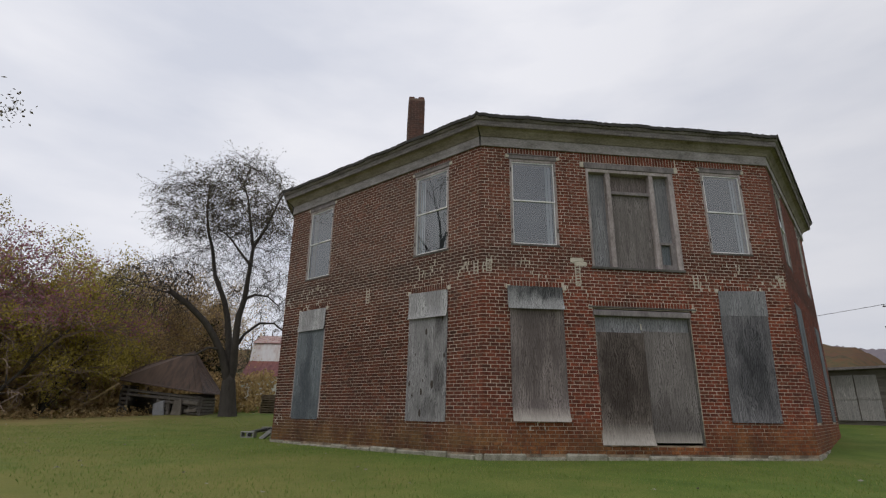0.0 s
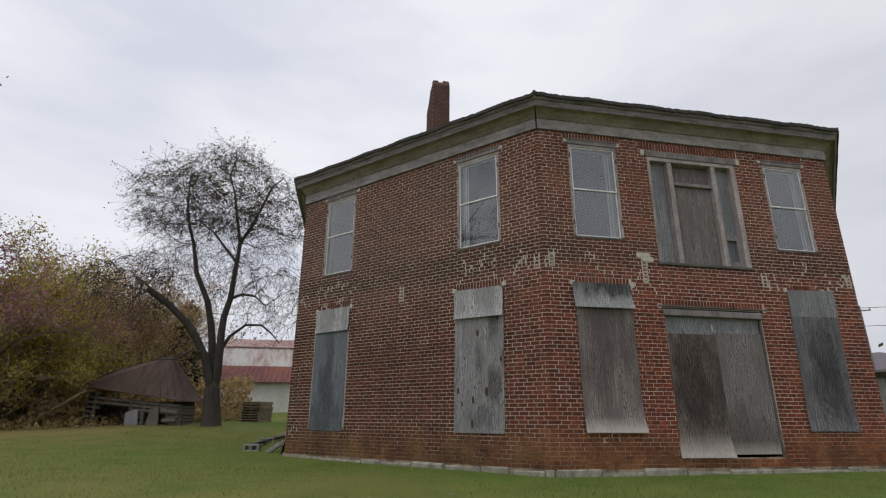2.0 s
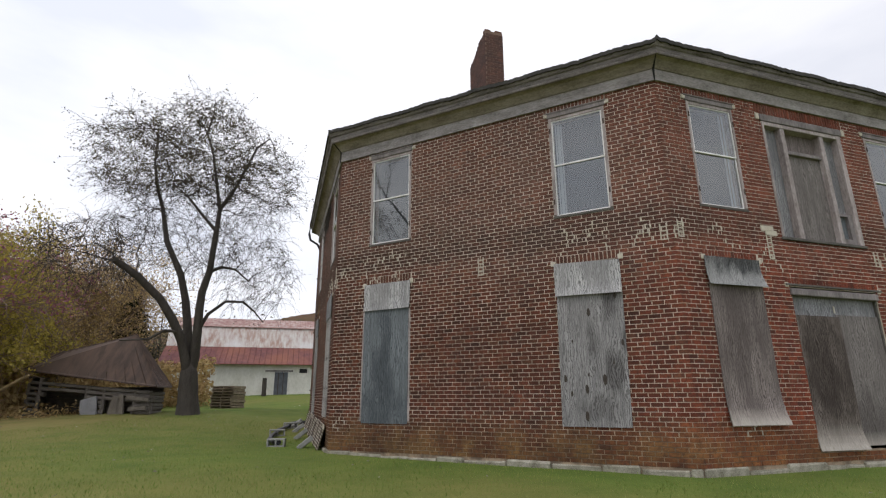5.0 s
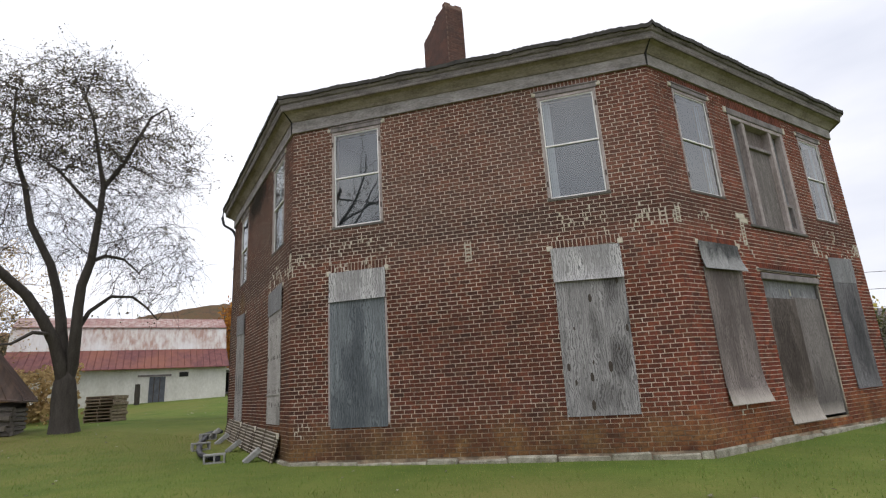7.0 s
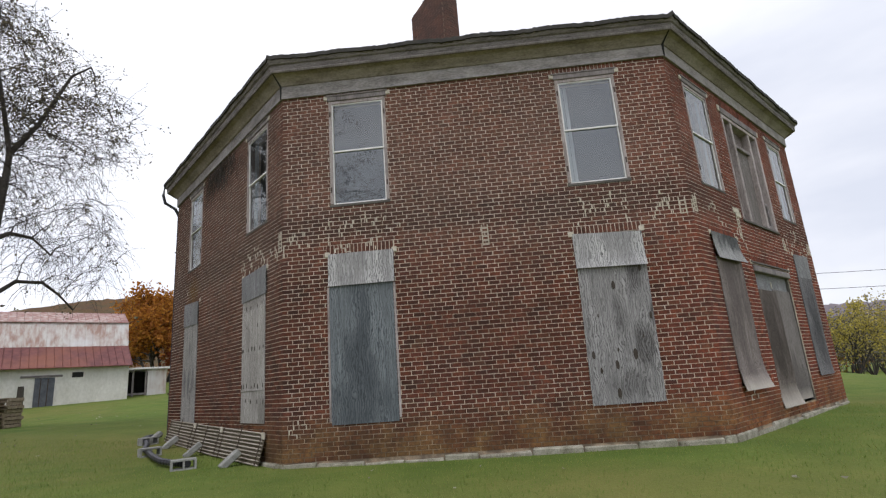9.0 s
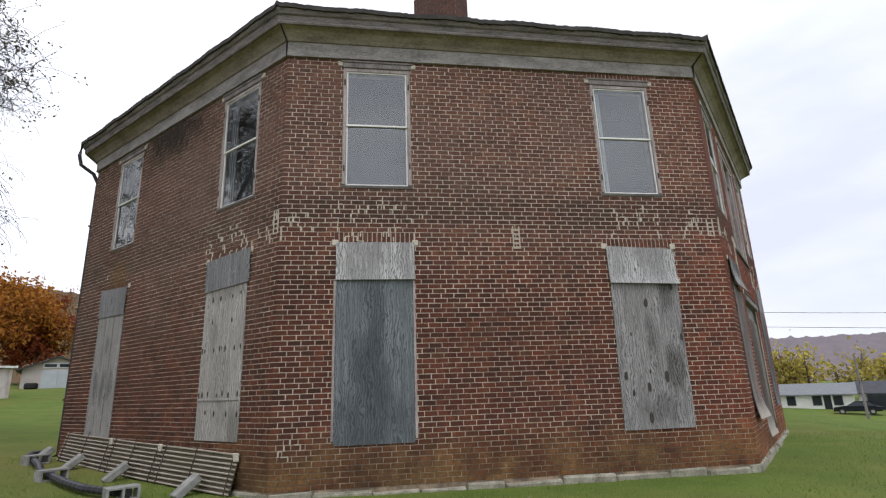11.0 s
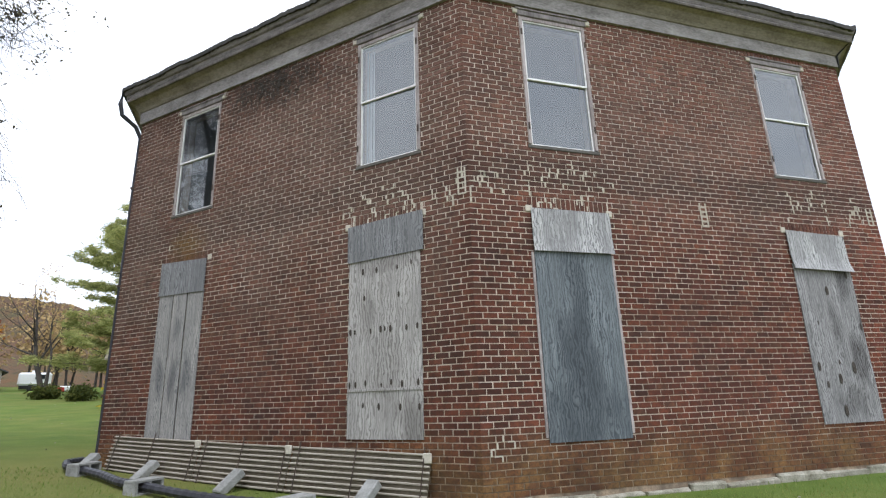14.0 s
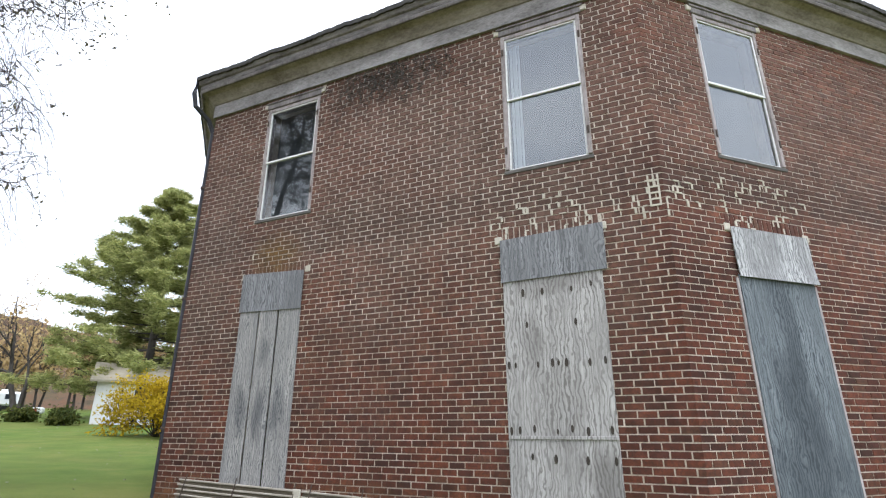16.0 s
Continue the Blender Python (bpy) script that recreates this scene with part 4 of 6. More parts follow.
def tree(name, label, x, y, seed, stems, leaf=None, leaves=0, leaf_size=0.07, leaf_spread=0.2, bark=None, category="tree", options=None, dig=0.15, twig=None, leaf_from=0.0):
    """stems: heading, tilt from upright, length and radius of each."""
    rng = random.Random(seed)
    o = dict(BARE)
    o.update(options or {})
    t = thing(name, label, category, Matrix.Translation((x, y, ground_z(x, y) - dig)))
    segs, tips = [], []
    for az, tilt, length, r in stems:
        d = Vector((math.cos(radians(az)) * math.sin(radians(tilt)), math.sin(radians(az)) * math.sin(radians(tilt)), math.cos(radians(tilt))))
        foot = Vector((math.cos(radians(az)), math.sin(radians(az)), 0)) * min(0.25, r * 0.9)
        limb(segs, tips, rng, foot, d, length, r, 0, o)
    thick = [s for s in segs if s[2] > 0.045]
    thin = [s for s in segs if s[2] <= 0.045]
    data_object("trunk", *tubes_mesh(thick), bark or BARK, t, smooth=True)
    if thin:
        ob = data_object("twig_tangle", *tubes_mesh(thin), twig or TWIG, t)
        ob["kind"] = "stuff"
    if leaf and leaves:
        ob = data_object("leaves", *leaves_mesh([p for p in tips if p.z > leaf_from], leaves, leaf_size, leaf_spread, rng), leaf, t)
        ob["kind"] = "stuff"
    return t, tips


# the old weeping tree beside the shed
def crown_points(rng, lobes):
    pts = []
    for x, y, z, rx, rz, n in lobes:
        for _ in range(n):
            d = Vector((rng.gauss(0, 1), rng.gauss(0, 1), rng.gauss(0, 1))).normalized() * rng.uniform(0.25, 1.0) ** 0.45
            pts.append((x + d.x * rx, y + d.y * rx, z + d.z * rz))
    return np.array(pts)


def grow_to(points, stems, step, kill, rounds, rng):
    """Branches that grow from the stems towards the crown's points. Returns the nodes and each one's parent."""
    nodes, parent = [], []
    for path in stems:
        for k, p in enumerate(path):
            if k == 0 and nodes:
                near = min(range(len(nodes)), key=lambda j: (Vector(nodes[j]) - Vector(p)).length)
                last = near
                continue
            nodes.append(p)
            parent.append(-1 if len(nodes) == 1 else last)
            last = len(nodes) - 1
    best = np.full(len(points), 1e9)
    who = np.zeros(len(points), int)

    def refresh(start):
        for j in range(start, len(nodes)):
            d = np.linalg.norm(points - np.array(nodes[j]), axis=1)
            m = d < best
            best[m], who[m] = d[m], j

    refresh(0)
    alive = best > kill
    for _ in range(rounds):
        pull = {}
        for k in np.nonzero(alive)[0]:
            if best[k] < 4.5:
                v = points[k] - np.array(nodes[who[k]])
                pull.setdefault(int(who[k]), []).append(v / (np.linalg.norm(v) + 1e-6))
        if not pull:
            break
        start = len(nodes)
        for j, vs in pull.items():
            v = np.mean(vs, axis=0) + np.array([rng.gauss(0, 0.14), rng.gauss(0, 0.14), rng.gauss(0.08, 0.12)])
            v /= np.linalg.norm(v) + 1e-6
            nodes.append(tuple(np.array(nodes[j]) + v * step))
            parent.append(j)
        refresh(start)
        alive &= best > kill
    return nodes, parent


def weeping_tree(x, y, seed):
    rng = random.Random(seed)
    t = thing("tree", "old bare multi-stemmed tree with drooping twigs and few leaves", "tree", Matrix.Translation((x, y, ground_z(x, y) - 0.15)))
    # u points to the tree's one side and v to its other, across
    u, v = Vector((-0.64, -0.77, 0)), Vector((0.77, -0.64, 0))

    def at(a, b, z):
        return tuple(u * a + v * b + Vector((0, 0, z)))

    fork = at(0.15, 0, 1.5)
    stems = [[at(0, 0, 0), at(0.05, 0, 0.5), at(0.1, 0, 1.0), fork],
             [fork, at(0.34, 0.2, 2.3), at(0.58, 0.3, 3.1), at(1.0, 0.5, 3.9), at(1.5, 0.7, 4.65), at(2.4, 0.9, 5.5), at(3.3, 1.0, 6.1)],
             [fork, at(0.3, -0.18, 2.4), at(0.4, -0.25, 3.3), at(0.5, -0.3, 4.0), at(0.68, -0.4, 4.9), at(1.0, -0.5, 6.0), at(1.75, -0.7, 7.5), at(2.1, -0.8, 9.0), at(2.45, -0.8, 10.0), at(2.7, -0.8, 11.2), at(2.75, -0.7, 12.8)],
             [fork, at(0.02, 0.1, 2.4), at(0.02, 0.3, 3.5), at(0.04, 0.36, 4.3), at(0.02, 0.4, 5.1), at(-0.18, 0.5, 6.0), at(-0.27, 0.6, 7.8), at(-0.3, 0.6, 8.8), at(0.05, 0.7, 10.5), at(0.25, 0.7, 11.5), at(0.6, 0.6, 12.4), at(0.4, 0.6, 13.5)],
             [at(-0.3, 0.6, 8.8), at(-0.9, 0.9, 9.9), at(-1.3, 1.1, 11.0), at(-1.6, 1.2, 11.8), at(-2.1, 1.3, 12.3)],
             [at(0.02, 0.3, 3.5), at(-0.3, 0.0, 4.25), at(-0.95, -0.3, 4.9), at(-1.66, -0.5, 4.95), at(-2.2, -0.6, 4.55), at(-2.6, -0.6, 4.1)],
             [at(-0.18, 0.5, 6.0), at(-0.62, 0.1, 6.35), at(-1.2, -0.2, 6.35), at(-1.8, -0.5, 5.9)],
             [at(-0.27, 0.6, 7.8), at(0.3, 0.2, 8.5), at(1.1, -0.1, 9.5), at(1.75, -0.2, 10.0)],
             [at(0.58, 0.3, 3.1), at(0.8, 0.5, 3.4), at(1.2, 0.8, 3.4), at(1.7, 1.1, 3.0), at(2.6, 1.4, 2.9)]]
    lobes = [(2.9, -0.4, 11.2, 2.4, 2.4, 620), (0.5, 0.2, 11.7, 2.5, 2.7, 800), (-1.8, 0.5, 10.0, 1.9, 2.3, 560),
             (4.2, 0.8, 6.5, 2.2, 1.5, 380), (-2.2, -0.2, 6.3, 1.7, 1.9, 380), (1.2, 0.2, 7.6, 3.3, 1.6, 380)]
    pts = crown_points(rng, [(*at(p, q, 0)[:2], z, rx, rz, n) for p, q, z, rx, rz, n in lobes])
    nodes, parent = grow_to(pts, stems, 0.34, 0.4, 60, rng)
    n = len(nodes)
    kids = [0] * n
    area = [0.0] * n
    for j in range(n - 1, -1, -1):
        if area[j] == 0:
            area[j] = 0.0068 ** 2.0
        if parent[j] >= 0:
            area[parent[j]] += area[j]
            kids[parent[j]] += 1
    rad = [min(0.38, a ** 0.5) for a in area]
    j = 0
    for k, path in enumerate(stems):
        for q, p in list(enumerate(path))[(1 if k else 0):]:
            rad[j] = max(rad[j], 0.24 * (1 - p[2] / 14.5) if k < 4 else 0.02 + 0.065 * (1 - q / len(path)))
            j += 1
    segs = [(Vector(nodes[parent[j]]), Vector(nodes[j]), min(rad[parent[j]], rad[j] * 1.35), rad[j]) for j in range(n) if parent[j] >= 0]
    twigs, tips = [], []
    for j in range(n):
        if rad[j] < 0.03 and nodes[j][2] > 3:
            for _ in range(6 if kids[j] == 0 else (2 if rng.random() < 0.8 else 1)):
                p = Vector(nodes[j])
                d = Vector((rng.gauss(0, 1), rng.gauss(0, 1), rng.gauss(0.1, 0.6))).normalized()
                for k in range(6):
                    d = (d + Vector((rng.gauss(0, 0.12), rng.gauss(0, 0.12), -0.26 if p.z < 9 else -0.12))).normalized()
                    q = p + d * rng.uniform(0.12, 0.24)
                    twigs.append((p, q, 0.0072 - k * 0.0005, 0.0067 - k * 0.0005))
                    p = q
                tips.append(p)
                tips.append(Vector(nodes[j]))
    data_object("trunk", *tubes_mesh([s for s in segs if s[2] > 0.035]), BARK, t, smooth=True)
    data_object("twig_tangle", *tubes_mesh([s for s in segs if s[2] <= 0.035] + twigs), TWIG, t)["kind"] = "stuff"
    high = [p for p in tips if p.z > 9.5 or rng.random() < 0.12]
    data_object("leaves", *leaves_mesh(high, 20000, 0.046, 0.1, rng), LEAF_DRY, t)["kind"] = "stuff"
    bm = bmesh.new()
    tube(bm, [at(0, 0, -0.2), at(0.02, 0, 0.15), at(0.06, 0, 0.6), at(0.12, 0.02, 1.2), at(0.16, 0.04, 1.8), at(0.18, 0.06, 2.2)], [0.62, 0.47, 0.41, 0.38, 0.33, 0.2], 14)
    part("bole", bm, BARK, t, smooth=True)


weeping_tree(-25.9, 14.6, 11)

# thicket beyond the shed
SHRUBTWIG = simple("pale_twig", (0.17, 0.123, 0.1), (0.3, 0.23, 0.185), 2, 0.95)
SHRUB = dict(step=0.5, depth=3, kids=(1, 2, 2), chance=(0.9, 0.7, 0.6), clear=0.12, wiggle=0.16, tip=0.007, droop=(0.0, 0.03, 0.07, 0.1))
THICKET = [("plum_tree", "bare-branched small tree with sparse plum-pink leaves", -34.6, 6.3, LEAF_PINK, 2200, 8.6), ("plum_tree", "bare-branched small tree with sparse plum-pink leaves", -35.6, 4.2, LEAF_PINK, 2600, 9.2),
           ("shrub_tree", "tall tangled shrub with olive-yellow leaves", -38.5, 9.3, LEAF_OLIVE, 6500, 8.2), ("shrub_tree", "tall tangled shrub with olive-yellow leaves", -41, 12.4, LEAF_OLIVE, 5600, 8.0),
           ("shrub_tree", "tangled bare shrub with olive-yellow leaves", -36.0, 9.0, LEAF_OLIVE, 4200, 7.0), ("shrub_tree", "tangled bare shrub with brown leaves", -42.0, 12.9, LEAF_BROWN, 3800, 7.8),
           ("shrub_tree", "tangled bare shrub with brown leaves", -43.0, 15.6, LEAF_BROWN, 3800, 9.2), ("shrub_tree", "tangled bare shrub with brown leaves", -50.0, 22.0, LEAF_BROWN, 3600, 8.6),
           ("shrub_tree", "tangled bare shrub with brown leaves", -37, 4.2, LEAF_BROWN, 3600, 6.6), ("shrub_tree", "tangled bare shrub with brown leaves", -45.5, 18, LEAF_BROWN, 3600, 9.5),
           ("shrub_tree", "tangled bare shrub with olive-yellow leaves", -43, 6.5, LEAF_OLIVE, 3600, 7.2), ("shrub_tree", "tangled bare shrub with brown leaves", -47, 20, LEAF_BROWN, 3000, 6.0),
           ("shrub_tree", "tangled bare shrub with brown leaves", -36, -1.5, LEAF_BROWN, 3000, 8.0)]
for k, (name, label, x, y, leaf, n, h) in enumerate(THICKET):
    r = random.Random(300 + k)
    stems = [(r.uniform(0, 360), r.uniform(6, 34), h * r.uniform(0.7, 1.0), r.uniform(0.06, 0.12)) for _ in range(6)]
    tree(name, label, x, y, 40 + k, stems, leaf, int(n * (2.6 if leaf is LEAF_PINK else 4.6)), 0.075, 0.26, options=SHRUB, twig=SHRUBTWIG, leaf_from=4.5 if leaf is LEAF_PINK else 0.0)


def undergrowth(name, label, spots, mat, seed, count, size=0.12):
    rng = random.Random(seed)
    pts = []
    for x, y, r, h in spots:
        for _ in range(60):
            a, q = rng.uniform(0, 6.28), r * math.sqrt(rng.random())
            px, py = x + q * math.cos(a), y + q * math.sin(a)
            pts.append(Vector((px, py, ground_z(px, py) + h * rng.random() ** 1.4)))
    ob = data_object(name, *leaves_mesh(pts, count, size, 0.22, rng), mat)
    tagged(ob, label, "undergrowth", kind="stuff")


undergrowth("undergrowth", "dense dull brown undergrowth and dead stalks", [(-36 - k % 3 * 2.2, 3 + k * 1.5, 2.0, 2.6) for k in range(14)], LEAF_BROWN, 5, 26000, 0.14)
undergrowth("fallen_leaves", "rusty fallen leaves along the lawn edge", [(-32.6 + k * 0.1, 4 + k * 1.1, 1.6, 0.06) for k in range(9)], LEAF_BROWN, 6, 3000, 0.06)


def conifer(name, label, x, y, h, radius, mat, seed, sprays, size, base=0.12, layers=14, flat=0.5):
    rng = random.Random(seed)
    t = thing(name, label, "conifer", Matrix.Translation((x, y, ground_z(x, y) - 0.1)))
    bm = bmesh.new()
    tube(bm, [(0, 0, 0), (0.05, 0, h * 0.4), (0, 0.05, h * 0.97)], [h * 0.022, h * 0.015, 0.02], 8)
    part("trunk", bm, BARK, t, smooth=True)
    segs, pts = [], []
    for k in range(layers):
        f = base + (1 - base) * (k + rng.random() * 0.6) / layers
        reach = radius * (1 - f) ** 0.75 * rng.uniform(0.75, 1.1) + 0.2
        for _ in range(6):
            a = rng.uniform(0, 6.28)
            p = Vector((0, 0, h * f))
            n = 6
            up = rng.uniform(-0.08, 0.22)
            for j in range(n):
                q = p + Vector((math.cos(a), math.sin(a), up)) * reach / n
                segs.append((p, q, 0.05 * (1 - j / n) + 0.012, 0.05 * (1 - (j + 1) / n) + 0.01))
                p = q
                a += rng.uniform(-0.15, 0.15)
                up += 0.03
                if j > 0:
                    pts += [p, p + Vector((rng.gauss(0, 0.3), rng.gauss(0, 0.3), 0.1)) * reach * 0.25]
    ob = data_object("branches", *tubes_mesh(segs), BARK, t)
    ob["kind"] = "stuff"
    ob = data_object("needles", *leaves_mesh(pts, sprays, size, size * 1.25, rng, 0.16, flat), mat, t)
    ob["kind"] = "stuff"
    return t


conifer("cedar", "dark green conical cedar behind the shed", -44.7, 22.7, 8.8, 1.9, NEEDLE_DARK, 71, 30000, 0.2, 0.04, 18, 0.1)
conifer("pine", "broad green white pine with layered boughs", -26.0, 49.6, 18.0, 9.5, NEEDLE, 72, 190000, 0.2, 0.1, 26, 0.5)

FULL = dict(step=0.7, depth=3, kids=(2, 2, 2), chance=(0.8, 0.7, 0.5), clear=0.2, wiggle=0.12, tip=0.01, droop=(-0.02, -0.01, 0.03, 0.06))
tree("maple", "full orange autumn tree behind the garage", -54.5, 66.5, 81, [(40, 4, 7.6, 0.3), (160, 25, 8, 0.18), (300, 25, 8, 0.18)], LEAF_ORANGE, 12000, 0.24, 0.6, options=FULL)
tree("maple", "full orange autumn tree behind the garage", -53.5, 68.5, 82, [(40, 4, 7.6, 0.3), (180, 25, 9, 0.18), (320, 25, 8, 0.18)], LEAF_ORANGE, 10000, 0.24, 0.6, options=FULL)
tree("small_maple", "low rust-red autumn tree beside the garage", -50.5, 70.0, 83, [(40, 4, 7, 0.2), (160, 30, 5, 0.14), (300, 25, 5, 0.14)], LEAF_RED, 8000, 0.2, 0.5, options=FULL)
tree("yellow_bush", "rounded bright yellow-leaved bush on the lawn", -22.7, 34.8, 84, [(a, 46, 2.1, 0.03) for a in range(0, 360, 30)] + [(a, 12, 2.0, 0.03) for a in range(0, 360, 60)], LEAF_YELLOW, 12000, 0.075, 0.18, category="bush",
     options=dict(step=0.3, depth=2, kids=(1, 2), chance=(0.8, 0.7), clear=0.1, wiggle=0.15, tip=0.006, droop=(0.02, 0.06, 0.1)), dig=0.03)
tree("bare_tree", "leaning bare old tree at the lawn edge", -33.5, 50.5, 85, [(150, 35, 7, 0.22), (110, 10, 6, 0.14)], LEAF_BROWN, 600, 0.08, 0.3)
for x, y, s, h in ((-28.6, 42.5, 86, 0.6), (-31.5, 45, 87, 0.5)):
    tree("bush", "low dark green bush at the lawn edge", x, y, s, [(a, 38, h, 0.02) for a in range(0, 360, 40)], LEAF_GREEN, 2200, 0.09, 0.2, category="bush",
         options=dict(step=0.3, depth=2, kids=(1, 2), chance=(0.8, 0.7), clear=0.1, wiggle=0.15, tip=0.006, droop=(0.02, 0.06, 0.1)), dig=0.03)
tree("lilac", "multi-stemmed shrub with thin yellow-green leaves", 18.8, 46.6, 89, [(a, 22, 4.4, 0.06) for a in range(0, 360, 45)], LEAF_OLIVE, 4200, 0.1, 0.25, category="shrub", options=SHRUB)
for k, (x, y) in enumerate(((24.5, 53.5), (22.5, 57), (27.5, 56), (20, 60))):
    r = random.Random(k + 900)
    tree("pale_shrub", "loose grey shrub with pale seed heads", x, y, 90 + k, [(a + r.uniform(0, 30), 25, 4.6, 0.06) for a in range(0, 360, 50)], LEAF_PALE, 2600, 0.12, 0.35, category="shrub", options=SHRUB)
# bare trees across the lawn, mirrored in the upper panes
tree("tree", "tall bare tree across the lawn", -22.0, -6.5, 101, [(80, 8, 13, 0.34), (200, 24, 11, 0.24), (330, 26, 11, 0.24), (90, 28, 9.5, 0.2)], LEAF_DRY, 5000, 0.07, 0.25, options=dict(step=0.7))


# ---- hills and far woods ----
def forest_material(name, c0, c1, c2, c3):
    m = Mat(name, 1.0, 0, 0.0)
    v = m.coords((1, 1, 1), world=True)
    mid, fine = m.noise(v, 0.05, 4), m.noise(v, 0.22, 6, 0.75)
    c = m.mix(m.ramp(mid, (0.35, 0.0), (0.65, 1.0)), c0, c1)
    c = m.mix(m.ramp(fine, (0.4, 0.0), (0.68, 1.0)), c, c2)
    c = m.mix(m.ramp(fine, (0.28, 0.8), (0.45, 0.0)), c, c3)
    m.color(c).bump(fine, 1.0, 1.5)
    return m.m


HILL_MAT = forest_material("autumn_hill", (0.11, 0.078, 0.06), (0.105, 0.098, 0.055), (0.15, 0.085, 0.052), (0.04, 0.036, 0.03))
# distance haze is mixed into the far ridge's own colours
HILL_FAR = forest_material("haze_tinted_hill", (0.16, 0.15, 0.17), (0.2, 0.17, 0.18), (0.21, 0.18, 0.19), (0.12, 0.12, 0.14))
SKYLINE = [(20, 3.6), (35, 3.7), (41, 3.1), (50, 3.3), (58, 3.7), (70, 4.2), (90, 5.3), (100, 6.6), (112, 8.4), (122, 9.2), (130, 8.6), (140, 6.5), (155, 5.0), (175, 3.5), (200, 2.5)]


def skyline(az):
    for (a, e), (b, g) in zip(SKYLINE, SKYLINE[1:]):
        if a <= az <= b:
            return e + (g - e) * (az - a) / (b - a)
    return 3.0


def hill(name, label, az0, az1, r0, r1, mat):
    verts, faces = [], []
    na, nr = 220, 26
    for i in range(na + 1):
        az = az0 + (az1 - az0) * i / na
        end = min(1.0, (az - az0) / 6, (az1 - az) / 6)
        for j in range(nr + 1):
            f = j / nr
            r = r0 + (r1 - r0) * f
            x, y = -10 + r * math.cos(radians(az)), 3 + r * math.sin(radians(az))
            top = 3.0 + r1 * math.tan(radians(skyline(az)))
            g = -6
            z = g + (top - g) * (f * f * (3 - 2 * f)) * (0.2 + 0.8 * end)
            z += (noise.noise((x * 0.11, y * 0.11, 1)) * 1.6 + noise.noise((x * 0.4, y * 0.4, 2)) * 1.2) * (r1 / 300) * min(1, f * 3)
            verts.append((x, y, z))
        verts.append((-10 + (r1 + 60) * math.cos(radians(az)), 3 + (r1 + 60) * math.sin(radians(az)), -8))
    w = nr + 2
    faces = [(i * w + j, (i + 1) * w + j, (i + 1) * w + j + 1, i * w + j + 1) for i in range(na) for j in range(w - 1)]
    ob = data_object(name, verts, faces, mat, smooth=True)
    tagged(ob, label, "hill", kind="structure")


hill("backdrop_hill_near", "wooded hillside in brown and rust autumn colours", 84, 175, 110, 330, HILL_MAT)
hill("backdrop_hill_far", "far wooded ridge tinted purple-grey for haze", 15, 100, 500, 1100, HILL_FAR)


def far_woods(name, label, line, mat, seed, count, size, height):
    """A belt of crowns and bare stems along a line of places."""
    rng = random.Random(seed)
    pts, segs = [], []
    for (x0, y0), (x1, y1) in zip(line, line[1:]):
        n = int(math.hypot(x1 - x0, y1 - y0) / 1.3)
        for k in range(n):
            x, y = x0 + (x1 - x0) * k / n + rng.uniform(-3, 3), y0 + (y1 - y0) * k / n + rng.uniform(-3, 3)
            h, g = height * rng.uniform(0.55, 1.1), ground_z(x, y)
            segs.append((Vector((x, y, g - 0.3)), Vector((x + rng.uniform(-1, 1), y, g + h * 0.9)), 0.14, 0.04))
            for _ in range(24):
                p = Vector((x, y, g + h * rng.uniform(0.2, 0.7)))
                q = p + Vector((rng.gauss(0, 1.3), rng.gauss(0, 1.3), rng.uniform(0.8, 2.6))) * h / 9
                segs.append((p, q, 0.04, 0.015))
                pts += [q, p.lerp(q, 0.6)]
    t = thing(name, label, "woods", kind="stuff")
    data_object("stems", *tubes_mesh(segs), TWIG, t)["kind"] = "stuff"
    data_object("crowns", *leaves_mesh(pts, count, size, size * 2.4, rng), mat, t)["kind"] = "stuff"


far_woods("woods", "brown leafless wood behind the barn", [(-62, 20), (-60, 40), (-50, 52)], LEAF_DRY, 1, 4000, 0.2, 9.0)
far_woods("woods", "brown leafless wood beyond the lawn", [(-47, 78), (-38, 72), (-28, 66), (-16, 64)], LEAF_BROWN, 2, 7000, 0.26, 11.5)
far_woods("woods", "mixed autumn trees beyond the houses", [(20, 78), (45, 86), (66, 74), (85, 55)], LEAF_OLIVE, 3, 9000, 0.4, 9)
far_woods("woods", "rusty autumn trees beyond the houses", [(30, 88), (62, 86)], LEAF_ORANGE, 4, 2600, 0.4, 7)
far_woods("woods", "brown trees along the field", [(6, 62), (16, 68), (26, 66)], LEAF_GREEN, 7, 5000, 0.35, 6.5)


# ---- outbuildings ----
def metal_material(name, c0, c1, c2, streak=3.0):
    m = Mat(name, 0.6, 0.15)
    v = m.coords((streak, streak, 0.35), world=True)
    a, b = m.noise(v, 1.0, 5), m.noise(m.coords((1, 1, 1), world=True), 0.35, 4)
    c = m.mix(m.ramp(a, (0.38, 0.0), (0.62, 1.0)), c0, c1)
    c = m.mix(m.ramp(b, (0.45, 0.0), (0.65, 0.8)), c, c2)
    m.color(c)
    return m.m


